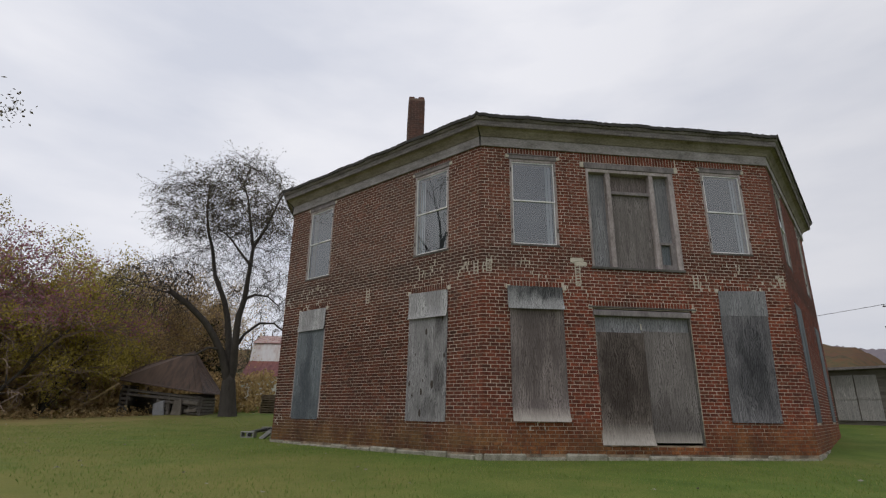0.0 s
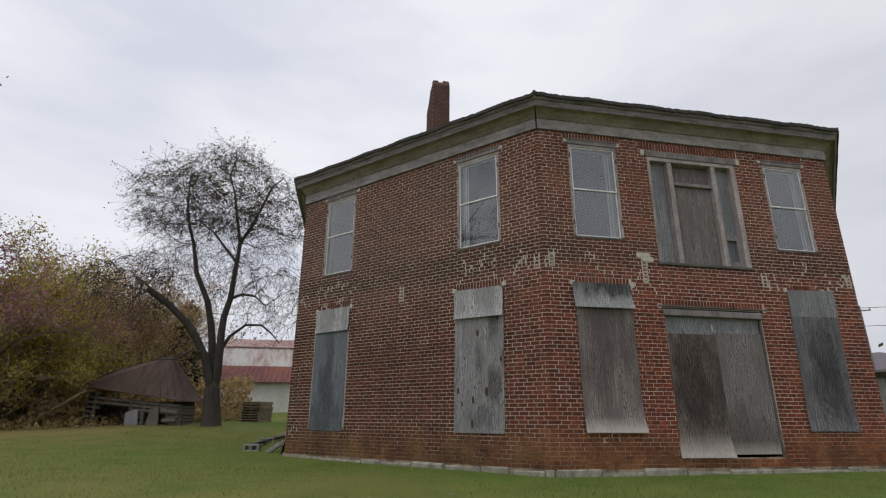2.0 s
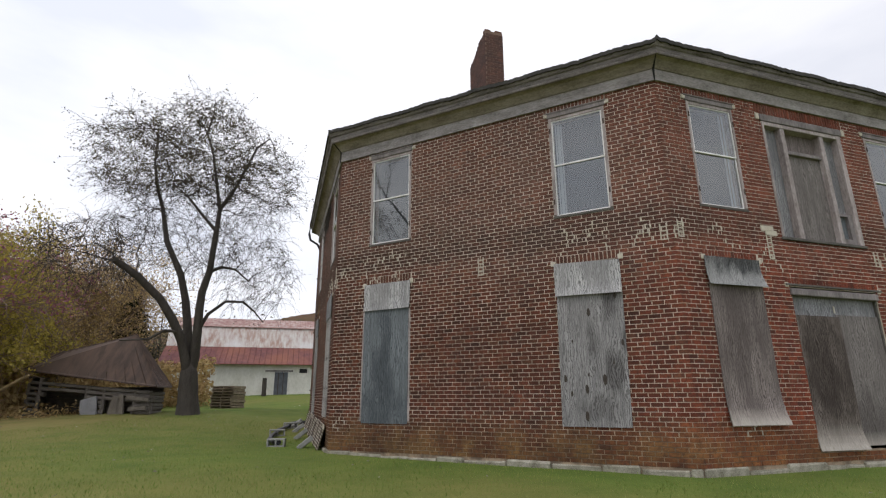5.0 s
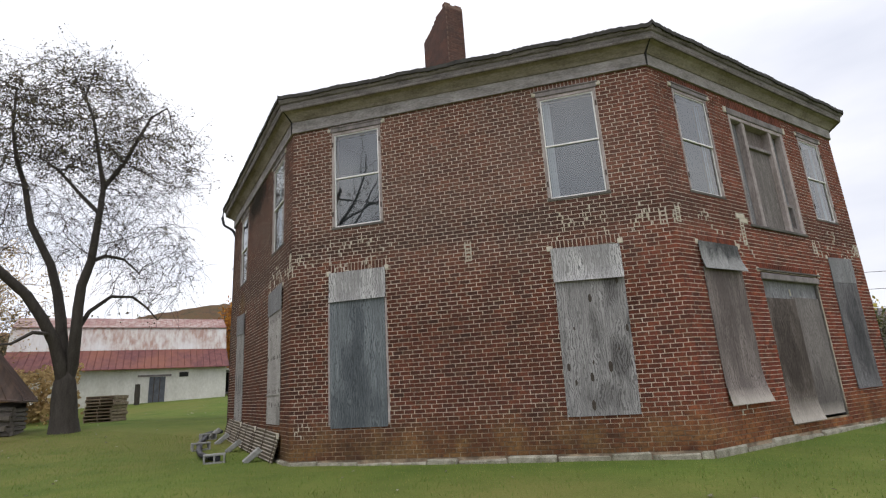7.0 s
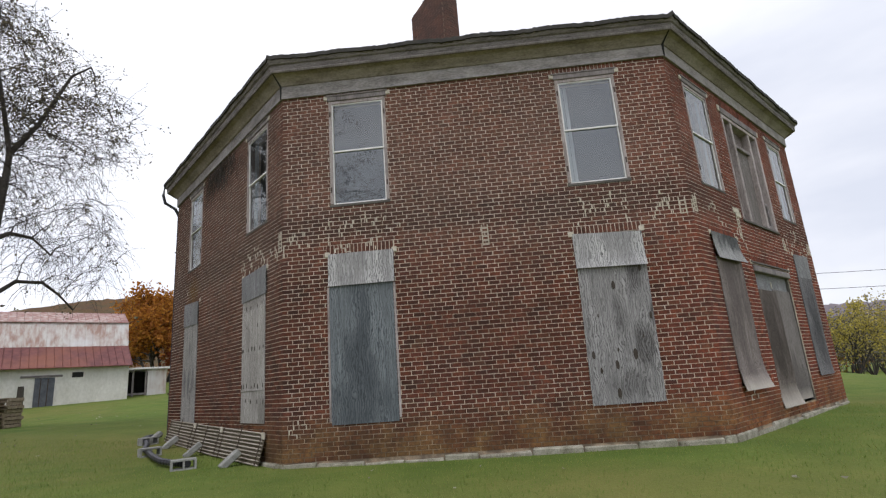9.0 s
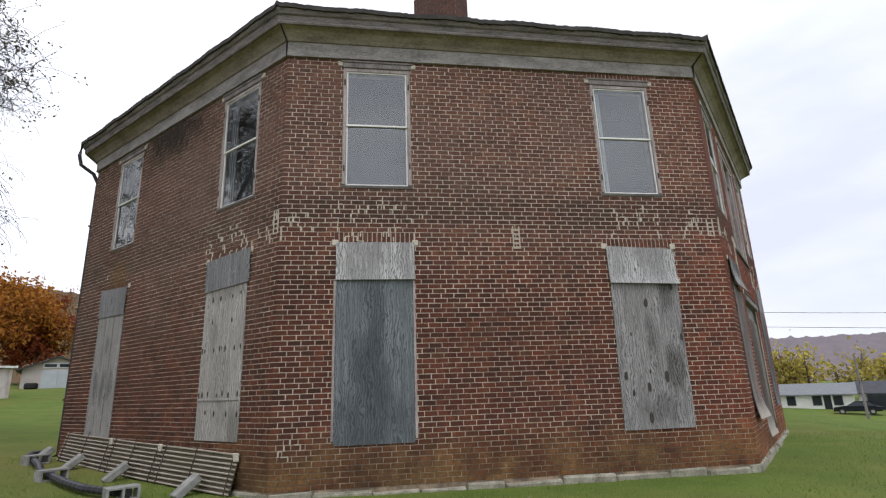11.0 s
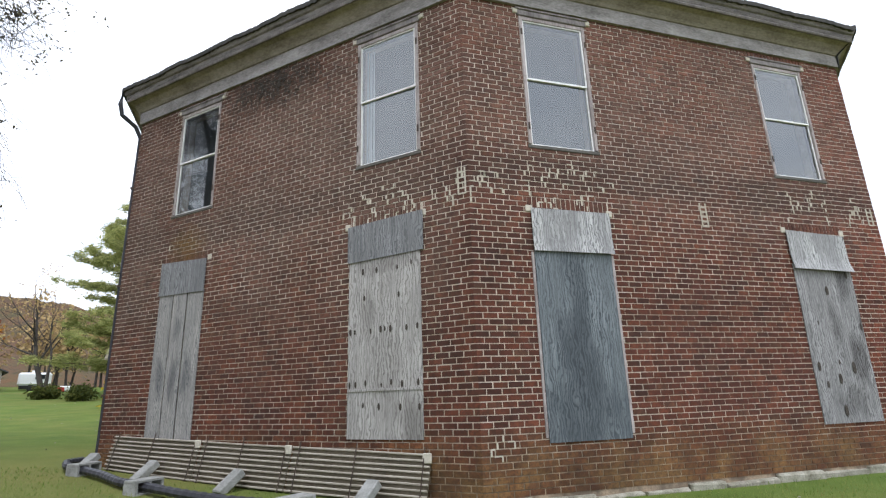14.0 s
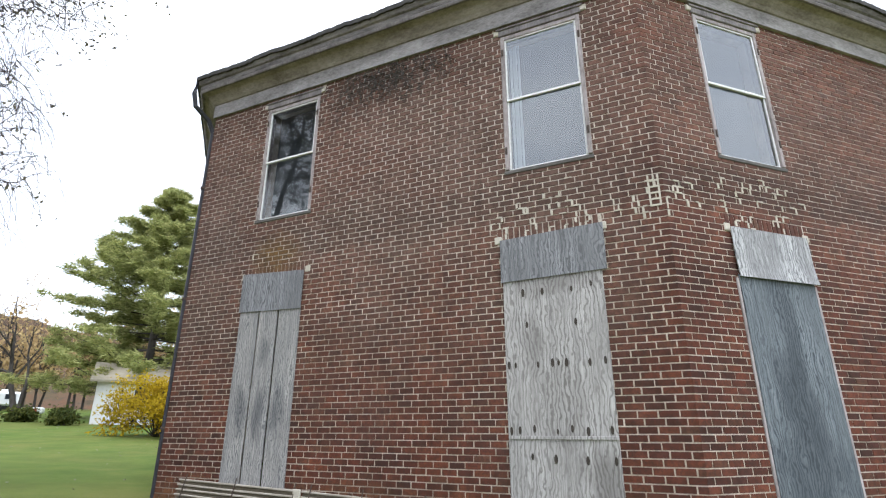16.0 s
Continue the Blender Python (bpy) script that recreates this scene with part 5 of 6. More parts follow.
TIN_RED = metal_material("rusty_red_tin", (0.11, 0.04, 0.042), (0.18, 0.07, 0.065), (0.22, 0.085, 0.055))
TIN_PALE = metal_material("pale_streaked_tin", (0.56, 0.54, 0.51), (0.36, 0.24, 0.2), (0.62, 0.62, 0.62))
TIN_TOP = metal_material("faded_red_tin", (0.26, 0.13, 0.11), (0.42, 0.34, 0.31), (0.22, 0.09, 0.08))
TIN_DARK = metal_material("dark_rusty_tin", (0.07, 0.052, 0.045), (0.13, 0.088, 0.07), (0.1, 0.072, 0.06))
WHITEWASH = simple("whitewash", (0.5, 0.49, 0.44), (0.74, 0.73, 0.69), 0.8, 0.9, stretch=(1, 1, 0.6), bump=0.3, world=True)
LOG = simple("old_log", (0.06, 0.052, 0.046), (0.19, 0.17, 0.15), 3, 0.95, stretch=(0.5, 4, 4), bump=0.8, world=True)
PALELOG = simple("split_board", (0.1, 0.088, 0.075), (0.21, 0.185, 0.155), 3, 0.9, bump=0.5)
PALLETWOOD = simple("pallet_wood", (0.14, 0.105, 0.075), (0.36, 0.29, 0.21), 4, 0.9, bump=0.5)
YELLOWWOOD = simple("fresh_timber", (0.3, 0.22, 0.11), (0.42, 0.32, 0.18), 4, 0.8)
TARP = simple("pale_tarp", (0.2, 0.205, 0.22), (0.34, 0.34, 0.36), 2, 0.6)
SIDING = simple("pale_siding", (0.6, 0.59, 0.56), (0.74, 0.73, 0.7), 1.0, 0.7)
PINKSIDING = simple("pinkish_block_wall", (0.42, 0.37, 0.35), (0.55, 0.5, 0.47), 1.0, 0.85)
BLUEDOOR = simple("pale_blue_door", (0.42, 0.46, 0.5), (0.52, 0.56, 0.6), 2.0, 0.7)
SHINGLE = simple("grey_shingle", (0.13, 0.14, 0.15), (0.22, 0.23, 0.24), 3.0, 0.9)
SHINGLE_DARK = simple("dark_shingle", (0.04, 0.042, 0.05), (0.08, 0.08, 0.09), 3.0, 0.9)
TANROOF = simple("tan_roof", (0.3, 0.26, 0.19), (0.42, 0.38, 0.3), 2.0, 0.9)
CARDARK = simple("dark_car_paint", (0.012, 0.014, 0.02), (0.02, 0.022, 0.03), 1.0, 0.25, 0.3, bump=0.0)
CARWHITE = simple("white_car_paint", (0.7, 0.71, 0.72), (0.78, 0.78, 0.79), 1.0, 0.25, bump=0.0)
CARGLASS = simple("car_glass", (0.02, 0.024, 0.03), (0.03, 0.034, 0.04), 1.0, 0.08, bump=0.0)
RUBBER = simple("rubber", (0.015, 0.015, 0.015), (0.03, 0.03, 0.03), 5.0, 0.9)
RED = simple("red_plastic", (0.3, 0.04, 0.03), (0.4, 0.06, 0.04), 3.0)


def along(p, q, z=0.0):
    """A frame at p: x towards q, y to the left of it, z up."""
    u = Vector((q[0] - p[0], q[1] - p[1], 0))
    n = u.length
    u.normalize()
    return Matrix(((u.x, -u.y, 0, p[0]), (u.y, u.x, 0, p[1]), (0, 0, 1, z), (0, 0, 0, 1))), n


def slope(bm, a, b, c, d, thick=0.05):
    """A slab over the four corners."""
    lo = [bm.verts.new(v) for v in (a, b, c, d)]
    hi = [bm.verts.new(Vector(v) + Vector((0, 0, thick))) for v in (a, b, c, d)]
    bm.faces.new(lo[::-1])
    bm.faces.new(hi)
    for k in range(4):
        bm.faces.new((lo[k], lo[(k + 1) % 4], hi[(k + 1) % 4], hi[k]))


def ribs(bm, a, b, c, d, n, r=0.03):
    """Standing seams from the edge a-b up to the edge d-c."""
    a, b, c, d = (Vector(v) for v in (a, b, c, d))
    for k in range(n + 1):
        p, q = a.lerp(b, k / n), d.lerp(c, k / n)
        up = Vector((0, 0, r * 1.6 + 0.05))
        w = (b - a).normalized() * r
        vs = [bm.verts.new(v) for v in (p - w + up * 0.5, p + w + up * 0.5, q + w + up * 0.5, q - w + up * 0.5, p + up, q + up)]
        bm.faces.new((vs[0], vs[4], vs[5], vs[3]))
        bm.faces.new((vs[4], vs[1], vs[2], vs[5]))


def barn():
    m, n = along((-37.6, 37.8), (-47.2, 28.5), 1.7)
    t = thing("barn", "long whitewashed barn with rusty red and pale tin roofs", "barn", m)
    n = 14.5
    D = -1  # the barn lies to the right of the direction of its front
    part("front_wall", one_box(0, n, -0.3, 0, -0.6, 2.5), WHITEWASH, t, "whitewashed wall")
    part("end_wall", one_box(-0.3, 0, -9.5, 0, -0.6, 2.5), WHITEWASH, t)
    gable = bmesh.new()
    vs = [gable.verts.new((-0.12, y, z)) for y, z in ((0, 2.5), (-2.1, 4.0), (-2.7, 5.9), (-5, 6.9), (-7.3, 5.7), (-9.5, 2.5))]
    gable.faces.new(vs)
    part("gable", gable, WHITEWASH, t)
    for name, mat, y0, z0, y1, z1, lab in (("lower_roof", TIN_RED, 0.45, 2.35, -2.1, 4.0, "rusty red tin"), ("middle_roof", TIN_PALE, -2.05, 3.98, -2.7, 5.9, "pale streaked tin"), ("upper_roof", TIN_TOP, -2.55, 5.86, -5, 6.9, "faded red tin")):
        bm = bmesh.new()
        c = ((-0.45, y0, z0), (n, y0, z0), (n, y1, z1), (-0.45, y1, z1))
        slope(bm, *c)
        sheet_roof = part(name, bm, mat, t, lab)
        bm = bmesh.new()
        ribs(bm, *c, 32, 0.03)
        part("seams", bm, mat, sheet_roof)["kind"] = "stuff"
    bm = bmesh.new()
    slope(bm, (-0.45, -5, 6.9), (n, -5, 6.9), (n, -9.6, 2.4), (-0.45, -9.6, 2.4))
    part("back_roof", bm, TIN_RED, t)
    door = part("door", one_box(4.1, 5.2, 0.01, 0.06, -0.25, 1.75), simple("barn_door_wood", (0.06, 0.065, 0.08), (0.13, 0.14, 0.16), 4), t, "dark bluish plank door")
    part("strap", one_box(4.45, 4.5, 0.06, 0.08, -0.2, 1.7), IRON, door)
    part("strap", one_box(4.85, 4.9, 0.06, 0.08, -0.2, 1.7), IRON, door)
    part("lintel", one_box(3.7, 6.0, 0.01, 0.08, 1.78, 1.92), WOODGREY, t)
    # no hole is cut: the opening's shade is a near-black box
    part("vent", one_box(2.5, 3.15, 0.01, 0.05, 1.7, 2.05), DARK, t, "dark box standing in for a small opening")
    part("step", one_box(3.9, 5.6, 0.0, 0.7, -0.6, -0.3, 0.03), CONCRETE, t)
    post = thing("post", "dark weathered wooden post near the barn", "post", m @ Matrix.Translation((5.9, 1.6, -0.15)))
    bm = bmesh.new()
    tube(bm, [(0, 0, -0.4), (0.02, 0, 0.6), (0.03, 0.02, 1.35)], [0.2, 0.19, 0.17], 8)
    part("stake", bm, BARK, post)
    lean = thing("lean_to", "small open lean-to shed with pale metal side", "shed", m @ Matrix.Translation((-3.3, -2.6, 0.2)))
    # back wall coloured near-black for the shade inside the lean-to
    part("back_wall", one_box(0, 3.2, -2.2, -2.1, -0.5, 1.9), DARK, lean)
    part("side_wall", one_box(-0.1, 1.25, -0.1, 0, -0.5, 1.95), TIN_PALE, lean, "pale metal side")
    part("end_wall", one_box(-0.1, 0, -2.2, -0.1, -0.5, 1.9), TIN_PALE, lean)
    bm = bmesh.new()
    slope(bm, (-0.3, 0.25, 2.0), (3.3, 0.25, 2.0), (3.3, -2.3, 1.9), (-0.3, -2.3, 1.9), 0.14)
    part("roof", bm, PAINT, lean)
    for s in (1.3, 2.2, 3.1):
        part("post", one_box(s, s + 0.12, -0.12, 0, -0.5, 2.0), WOODGREY, lean)
    part("rail", one_box(1.3, 3.2, -0.1, -0.05, 0.05, 0.2), WOODGREY, lean)


barn()


def log_shed():
    M, L, R = Vector((-27.1, 13.7, 0)), Vector((-34.2, 12.5, 0)), Vector((-28.4, 15.1, 0))
    g = 0.45
    t = thing("log_shed", "sagging old log shed with dark rusty tin hip roof", "shed", Matrix.Translation((M.x, M.y, g)))
    m, n = along(M, L)
    B = L + (R - M)

    def rel(p, z):
        return (p.x - M.x, p.y - M.y, z - g)

    peak, end = Vector((-29.2, 14.0, 0)), Vector((-33.4, 13.3, 0))
    out = 0.35
    uL, uR = (L - M).normalized() * out, (R - M).normalized() * out
    eM, eL, eR, eB = M - uL - uR, L + uL - uR, R + uR - uL, B + uL + uR
    ez = dict(M=1.68, L=2.5, R=1.72, B=2.4)
    for q in ((rel(eM, ez["M"]), rel(eL, ez["L"]), rel(end, 3.35), rel(peak, 3.95)), (rel(eR, ez["R"]), rel(eM, ez["M"]), rel(peak, 3.95), rel(peak, 3.95)), (rel(eB, ez["B"]), rel(eR, ez["R"]), rel(peak, 3.95), rel(end, 3.35)), (rel(eL, ez["L"]), rel(eB, ez["B"]), rel(end, 3.35), rel(end, 3.35))):
        bm = bmesh.new()
        if q[2] == q[3]:
            a, b, c = (Vector(v) for v in q[:3])
            q = (a, b, c + (b - a).normalized() * 0.06, c - (b - a).normalized() * 0.06)
        slope(bm, *q)
        tin = part("roof", bm, TIN_DARK, t, "dark rusty tin")
        bm = bmesh.new()
        ribs(bm, *q, 14, 0.022)
        part("seams", bm, TIN_DARK, tin)["kind"] = "stuff"
    rng = random.Random(14)
    for p, q, hi0, hi1, gap in ((M, L, 1.5, 2.2, True), (M, R, 1.5, 1.55, False)):
        d = (q - p)
        ln = d.length
        ang = math.atan2(d.y, d.x)
        rows = 7
        for k in range(rows):
            for a, b in ((0.0, 1.0),) if (not gap or k > 4) else ((0.0, 0.12), (0.36, 0.5), (0.9, 1.0)) if k < 4 else ((0, 0.5), (0.85, 1.0)):
                bm = bmesh.new()
                za, zb = g + 0.1 + (hi0 - 0.45) * k / rows, g + 0.1 + (hi1 - 0.5) * k / rows
                pa, pb = p + d * a, p + d * b
                tube(bm, [rel(pa, za + (zb - za) * a + rng.uniform(-0.03, 0.03)), rel((pa + pb) / 2, za + (zb - za) * (a + b) / 2), rel(pb, za + (zb - za) * b + rng.uniform(-0.03, 0.03))], [0.085, 0.08, 0.075], 6)
                part("log", bm, LOG, t)
    bm = bmesh.new()
    for p, q, z1 in ((L, B, 2.2), (R, B, 1.7)):
        d = (q - p).normalized()
        slope(bm, rel(p, g), rel(q, g), rel(q + d * 0.01, z1), rel(p, z1), 0.06)
    part("back_wall", bm, LOG, t)
    for a, z1 in ((0.12, 1.6), (0.36, 1.7), (0.5, 1.8), (0.9, 2.15), (1.0, 2.25)):
        p = M + (L - M) * a
        bm = bmesh.new()
        tube(bm, [rel(p, g - 0.2), rel(p + Vector((0.05, 0, 0)), z1)], 0.085, 6)
        part("post", bm, LOG, t)
    for a, w, z0, z1, tilt, mat, lab in ((0.44, 0.9, 0.1, 0.85, 12, TARP, "pale hanging tarp"), (0.27, 0.5, 0.0, 0.9, -14, PALELOG, "leaning board"), (0.2, 0.35, 0.0, 0.95, 8, PALELOG, "leaning board"), (0.08, 0.9, 0.35, 0.5, 3, PALELOG, "loose rail"), (0.1, 1.2, 0.75, 0.88, -5, PALELOG, "loose rail")):
        p = M + (L - M) * a - (R - M).normalized() * 0.2
        ang = math.atan2((L - M).y, (L - M).x)
        mm = Matrix.Translation(rel(p, g)) @ Matrix.Rotation(ang, 4, "Z") @ Matrix.Rotation(radians(tilt), 4, "Y")
        part("loose_board", one_box(-w / 2, w / 2, -0.03, 0.03, z0, z1, m=mm), mat, t, lab)
    prop = thing("prop_pole", "yellowish timber pole leaning against the shed", "pole", Matrix.Translation((-33.2, 11.95, ground_z(-33.6, 12.1))))
    bm = bmesh.new()
    tube(bm, [(-2.3, -1.6, 0.0), (0, 0, 1.75)], 0.07, 8)
    part("pole", bm, YELLOWWOOD, prop)


log_shed()


def house(name, label, p, q, depth, base, eave, ridge, wall_mat, roof_mat, gable_front=False, over=0.4):
    m, n = along(p, q, base)
    t = thing(name, label, "house", m)
    part("wall", one_box(0, n, -depth, 0, -1.0, eave), wall_mat, t)
    if gable_front:
        for a, b in ((-over, n / 2), (n + over, n / 2)):
            bm = bmesh.new()
            drop = (ridge - eave) * over / (n / 2)
            c = [(a, over, eave - drop), (b, over, ridge), (b, -depth - over, ridge), (a, -depth - over, eave - drop)]
            slope(bm, *c, 0.12)
            part("roof", bm, roof_mat, t)
        bm = bmesh.new()
        vs = [bm.verts.new(v) for v in ((0, -0.01, eave), (n, -0.01, eave), (n / 2, -0.01, ridge))]
        bm.faces.new(vs)
        part("gable", bm, wall_mat, t)
    else:
        for y0, y1 in ((over, -depth / 2), (-depth - over, -depth / 2)):
            bm = bmesh.new()
            slope(bm, (-over, y0, eave - 0.15), (n + over, y0, eave - 0.15), (n + over, y1, ridge), (-over, y1, ridge), 0.12)
            part("roof", bm, roof_mat, t)
        for x in (0.0, n):
            bm = bmesh.new()
            bm.faces.new([bm.verts.new(v) for v in ((x, 0, eave), (x, -depth, eave), (x, -depth / 2, ridge))])
            part("gable", bm, wall_mat, t)
    return t, n


def pane_window(t, s, z0, w, h, frame=None):
    ob = part("window", one_box(s, s + w, 0.0, 0.05, z0, z0 + h), frame or CARWHITE, t)
    part("pane", one_box(s + 0.08, s + w - 0.08, 0.05, 0.06, z0 + 0.08, z0 + h - 0.08), CARGLASS, ob)


garage, n = house("garage", "low pinkish garage with pale blue double doors", (-39.5, 58.0), (-44.2, 55.6), 7, 2.4, 2.2, 3.3, PINKSIDING, SHINGLE_DARK, True)
for s in (1.35, 2.6):
    part("door", one_box(s, s + 1.2, 0.0, 0.06, -0.1, 2.1), BLUEDOOR, garage, "pale blue door leaf")
for s in (1.5, 2.65):
    pane_window(garage, s, 2.3, 1.1, 0.45)
bm = bmesh.new()
box(bm, -0.5, 0.5, -0.3, 0.3, 0.0, 0.55, 0.12)
mower = mesh_object("covered_mower", bm, RUBBER)
mower.matrix_world = Matrix.Translation((-42.8, 54.8, ground_z(-42.8, 54.8)))
tagged(mower, "small dark covered garden machine by the garage", "mower")

white_house, n = house("cottage", "white cottage with tan roof behind the yellow bush", (-20.7, 45.6), (-27.7, 44.2), 7, 2.2, 2.3, 3.6, SIDING, TANROOF)
for s in (1.5, 4.2):
    pane_window(white_house, s, 0.9, 0.9, 1.1)

home_a, n = house("bungalow", "white bungalow with grey shingle roof", (46.9, 61.3), (40.2, 68.0), 7, -2.8, 2.1, 3.3, SIDING, SHINGLE)
for s in (1.2, 3.4, 6.2):
    pane_window(home_a, s, 0.7, 1.0, 1.2, SHINGLE_DARK)
part("porch_door", one_box(2.4, 3.2, 0.0, 0.06, 0.0, 2.0), CARGLASS, home_a)
home_b, n = house("bungalow", "long white bungalow with dark shingle roof", (59.2, 49.8), (48.2, 62.0), 7, -2.9, 2.2, 3.5, SIDING, SHINGLE_DARK)
for s in (1.5, 4.2, 7.0, 9.8, 12.8):
    pane_window(home_b, s, 0.7, 1.1, 1.2, SHINGLE_DARK)
# the porch's shade is a solid dark block on the wall
part("porch", one_box(13.0, 15.6, 0.0, 0.5, 0.0, 2.0), CARGLASS, home_b, "porch shade as a dark block")


def car(name, label, x, y, heading, paint, long=4.5):
    z = ground_z(x, y)
    t = thing(name, label, "car", Matrix.Translation((x, y, z)) @ Matrix.Rotation(radians(heading), 4, "Z"))
    h = long / 2
    bm = bmesh.new()
    outline = [(-h, 0.35), (-h, 0.85), (-h + 0.9, 0.95), (h - 1.3, 0.95), (h - 0.1, 0.75), (h, 0.35)]
    left = [bm.verts.new((x0, -0.85, z0)) for x0, z0 in outline]
    right = [bm.verts.new((x0, 0.85, z0)) for x0, z0 in outline]
    bm.faces.new(left)
    bm.faces.new(right[::-1])
    for k in range(len(outline)):
        j = (k + 1) % len(outline)
        bm.faces.new((left[j], left[k], right[k], right[j]))
    part("body", bm, paint, t)
    bm = bmesh.new()
    cab = [(-h + 0.5, 0.95), (-h + 1.1, 1.4), (h - 2.1, 1.42), (h - 1.3, 0.95)]
    left = [bm.verts.new((x0, -0.72 + 0.1 * (z0 > 1), z0)) for x0, z0 in cab]
    right = [bm.verts.new((x0, 0.72 - 0.1 * (z0 > 1), z0)) for x0, z0 in cab]
    bm.faces.new(left)
    bm.faces.new(right[::-1])
    for k in range(4):
        j = (k + 1) % 4
        bm.faces.new((left[j], left[k], right[k], right[j]))
    part("cabin_glass", bm, CARGLASS, t)
    part("roof", one_box(-h + 1.1, h - 2.1, -0.6, 0.6, 1.42, 1.46), paint, t)
    for sx in (-h + 0.85, h - 0.85):
        for sy in (-0.8, 0.8):
            bm = bmesh.new()
            tube(bm, [(sx, sy - 0.1, 0.33), (sx, sy + 0.1, 0.33)], 0.33, 14)
            wheel = part("wheel", bm, RUBBER, t)
            bm = bmesh.new()
            tube(bm, [(sx, sy - 0.11, 0.33), (sx, sy + 0.11, 0.33)], 0.19, 10)
            part("rim", bm, CONCRETE, wheel)


car("car", "dark saloon car parked before the bungalows", 43.2, 57.6, 134, CARDARK)
car("car", "white car parked before the long bungalow", 47.6, 52.6, 134, CARWHITE)


def caravan():
    t = thing("caravan", "white boxy camper trailer at the field edge", "caravan", along((-36.6, 60.3), (-39.1, 59.3), ground_z(-37.5, 59.8))[0])
    bm = bmesh.new()
    box(bm, 0, 2.4, -2, 0, 0.45, 1.6, 0.15)
    part("body", bm, CARWHITE, t)
    part("roof_vent", one_box(1.0, 1.5, -1.2, -0.6, 1.6, 1.8, 0.03), CARWHITE, t)
    part("window", one_box(0.5, 1.2, 0.0, 0.02, 1.0, 1.4), CARGLASS, t)
    part("wheel", one_box(1.2, 1.7, -0.15, 0.01, 0.0, 0.5, 0.1), RUBBER, t)
    part("chassis", one_box(0.2, 2.25, -1.9, -0.1, 0.2, 0.46), RUBBER, t)
    bm = one_box(0, 0.9, -0.5, 0, 0, 0.45, 0.08)
    junk = mesh_object("white_tub", bm, CARWHITE)
    junk.matrix_world = Matrix.Translation((-35.0, 57.8, ground_z(-35.0, 57.8)))
    tagged(junk, "white tub lying on the grass", "tub")
    junk = mesh_object("red_crate", one_box(0, 0.5, -0.4, 0, 0, 0.35, 0.03), RED)
    junk.matrix_world = Matrix.Translation((-35.0, 57.6, ground_z(-35.0, 57.6)))
    tagged(junk, "small red crate lying on the grass", "crate")


caravan()


def dark_shed():
    m, n = along((3.7, 29.6), (-3.1, 29.2), 0.75)
    t = thing("plank_shed", "low dark plank shed with pale weathered doors", "shed", m)
    part("wall", one_box(0, n, -4, 0, -0.4, 2.3), LOG, t)
    bm = bmesh.new()
    slope(bm, (-0.3, 0.5, 2.28), (n + 0.35, 0.5, 2.12), (n + 0.35, -4.3, 2.3), (-0.3, -4.3, 2.5), 0.1)
    part("roof", bm, WOODGREY, t, "pale grey roof edge")
    for s in (n - 1.75, n - 2.55, n - 4.1, n - 4.9):
        door = part("door", one_box(s, s + 0.76, 0.01, 0.06, 0.1, 1.95), PLANK, t, "pale grey plank door")
        part("ledge", one_box(s + 0.02, s + 0.74, 0.06, 0.085, 0.95, 1.05), PLANK, door)
        part("batten", one_box(s + 0.34, s + 0.4, 0.06, 0.08, 0.1, 1.95), PLANK, door)


dark_shed()


# ---- poles and wires ----
def utility_pole(x, y, h, arm=True):
    t = thing("utility_pole", "grey wooden utility pole", "utility pole", Matrix.Translation((x, y, ground_z(x, y))))
    bm = bmesh.new()
    tube(bm, [(0, 0, -0.5), (0, 0, h)], [0.15, 0.1], 8)
    part("pole", bm, WOODGREY, t)
    if arm:
        part("crossarm", one_box(-0.9, 0.9, -0.06, 0.06, h - 0.6, h - 0.48), WOODGREY, t)
        for s in (-0.8, 0.0, 0.8):
            part("insulator", one_box(s - 0.05, s + 0.05, -0.05, 0.05, h - 0.48, h - 0.3, 0.015), CONCRETE, t)
        part("lamp_arm", one_box(-0.9, 0, -0.03, 0.03, h - 2.6, h - 2.54), WOODGREY, t)
        part("lamp_head", one_box(-1.1, -0.8, -0.12, 0.12, h - 2.75, h - 2.55, 0.03), CONCRETE, t)


utility_pole(1.4, 70.0, 9.6)
utility_pole(40.4, 53.7, 6.9, False)


def wire(p, q, sag):
    bm = bmesh.new()
    p, q = Vector(p), Vector(q)
    tube(bm, [p.lerp(q, k / 16) - Vector((0, 0, sag * 4 * (k / 16) * (1 - k / 16))) for k in range(17)], 0.025, 4)
    ob = mesh_object("overhead_wire", bm, RUBBER)
    tagged(ob, "thin black overhead wire between poles", "wire")


wire((1.4, 70, 12.3), (-40, 84, 13), 0.8)
wire((1.4, 70, 12.3), (90, 40, 7), 1.2)
wire((1.4, 70, 10.4), (90, 40, 5), 1.0)


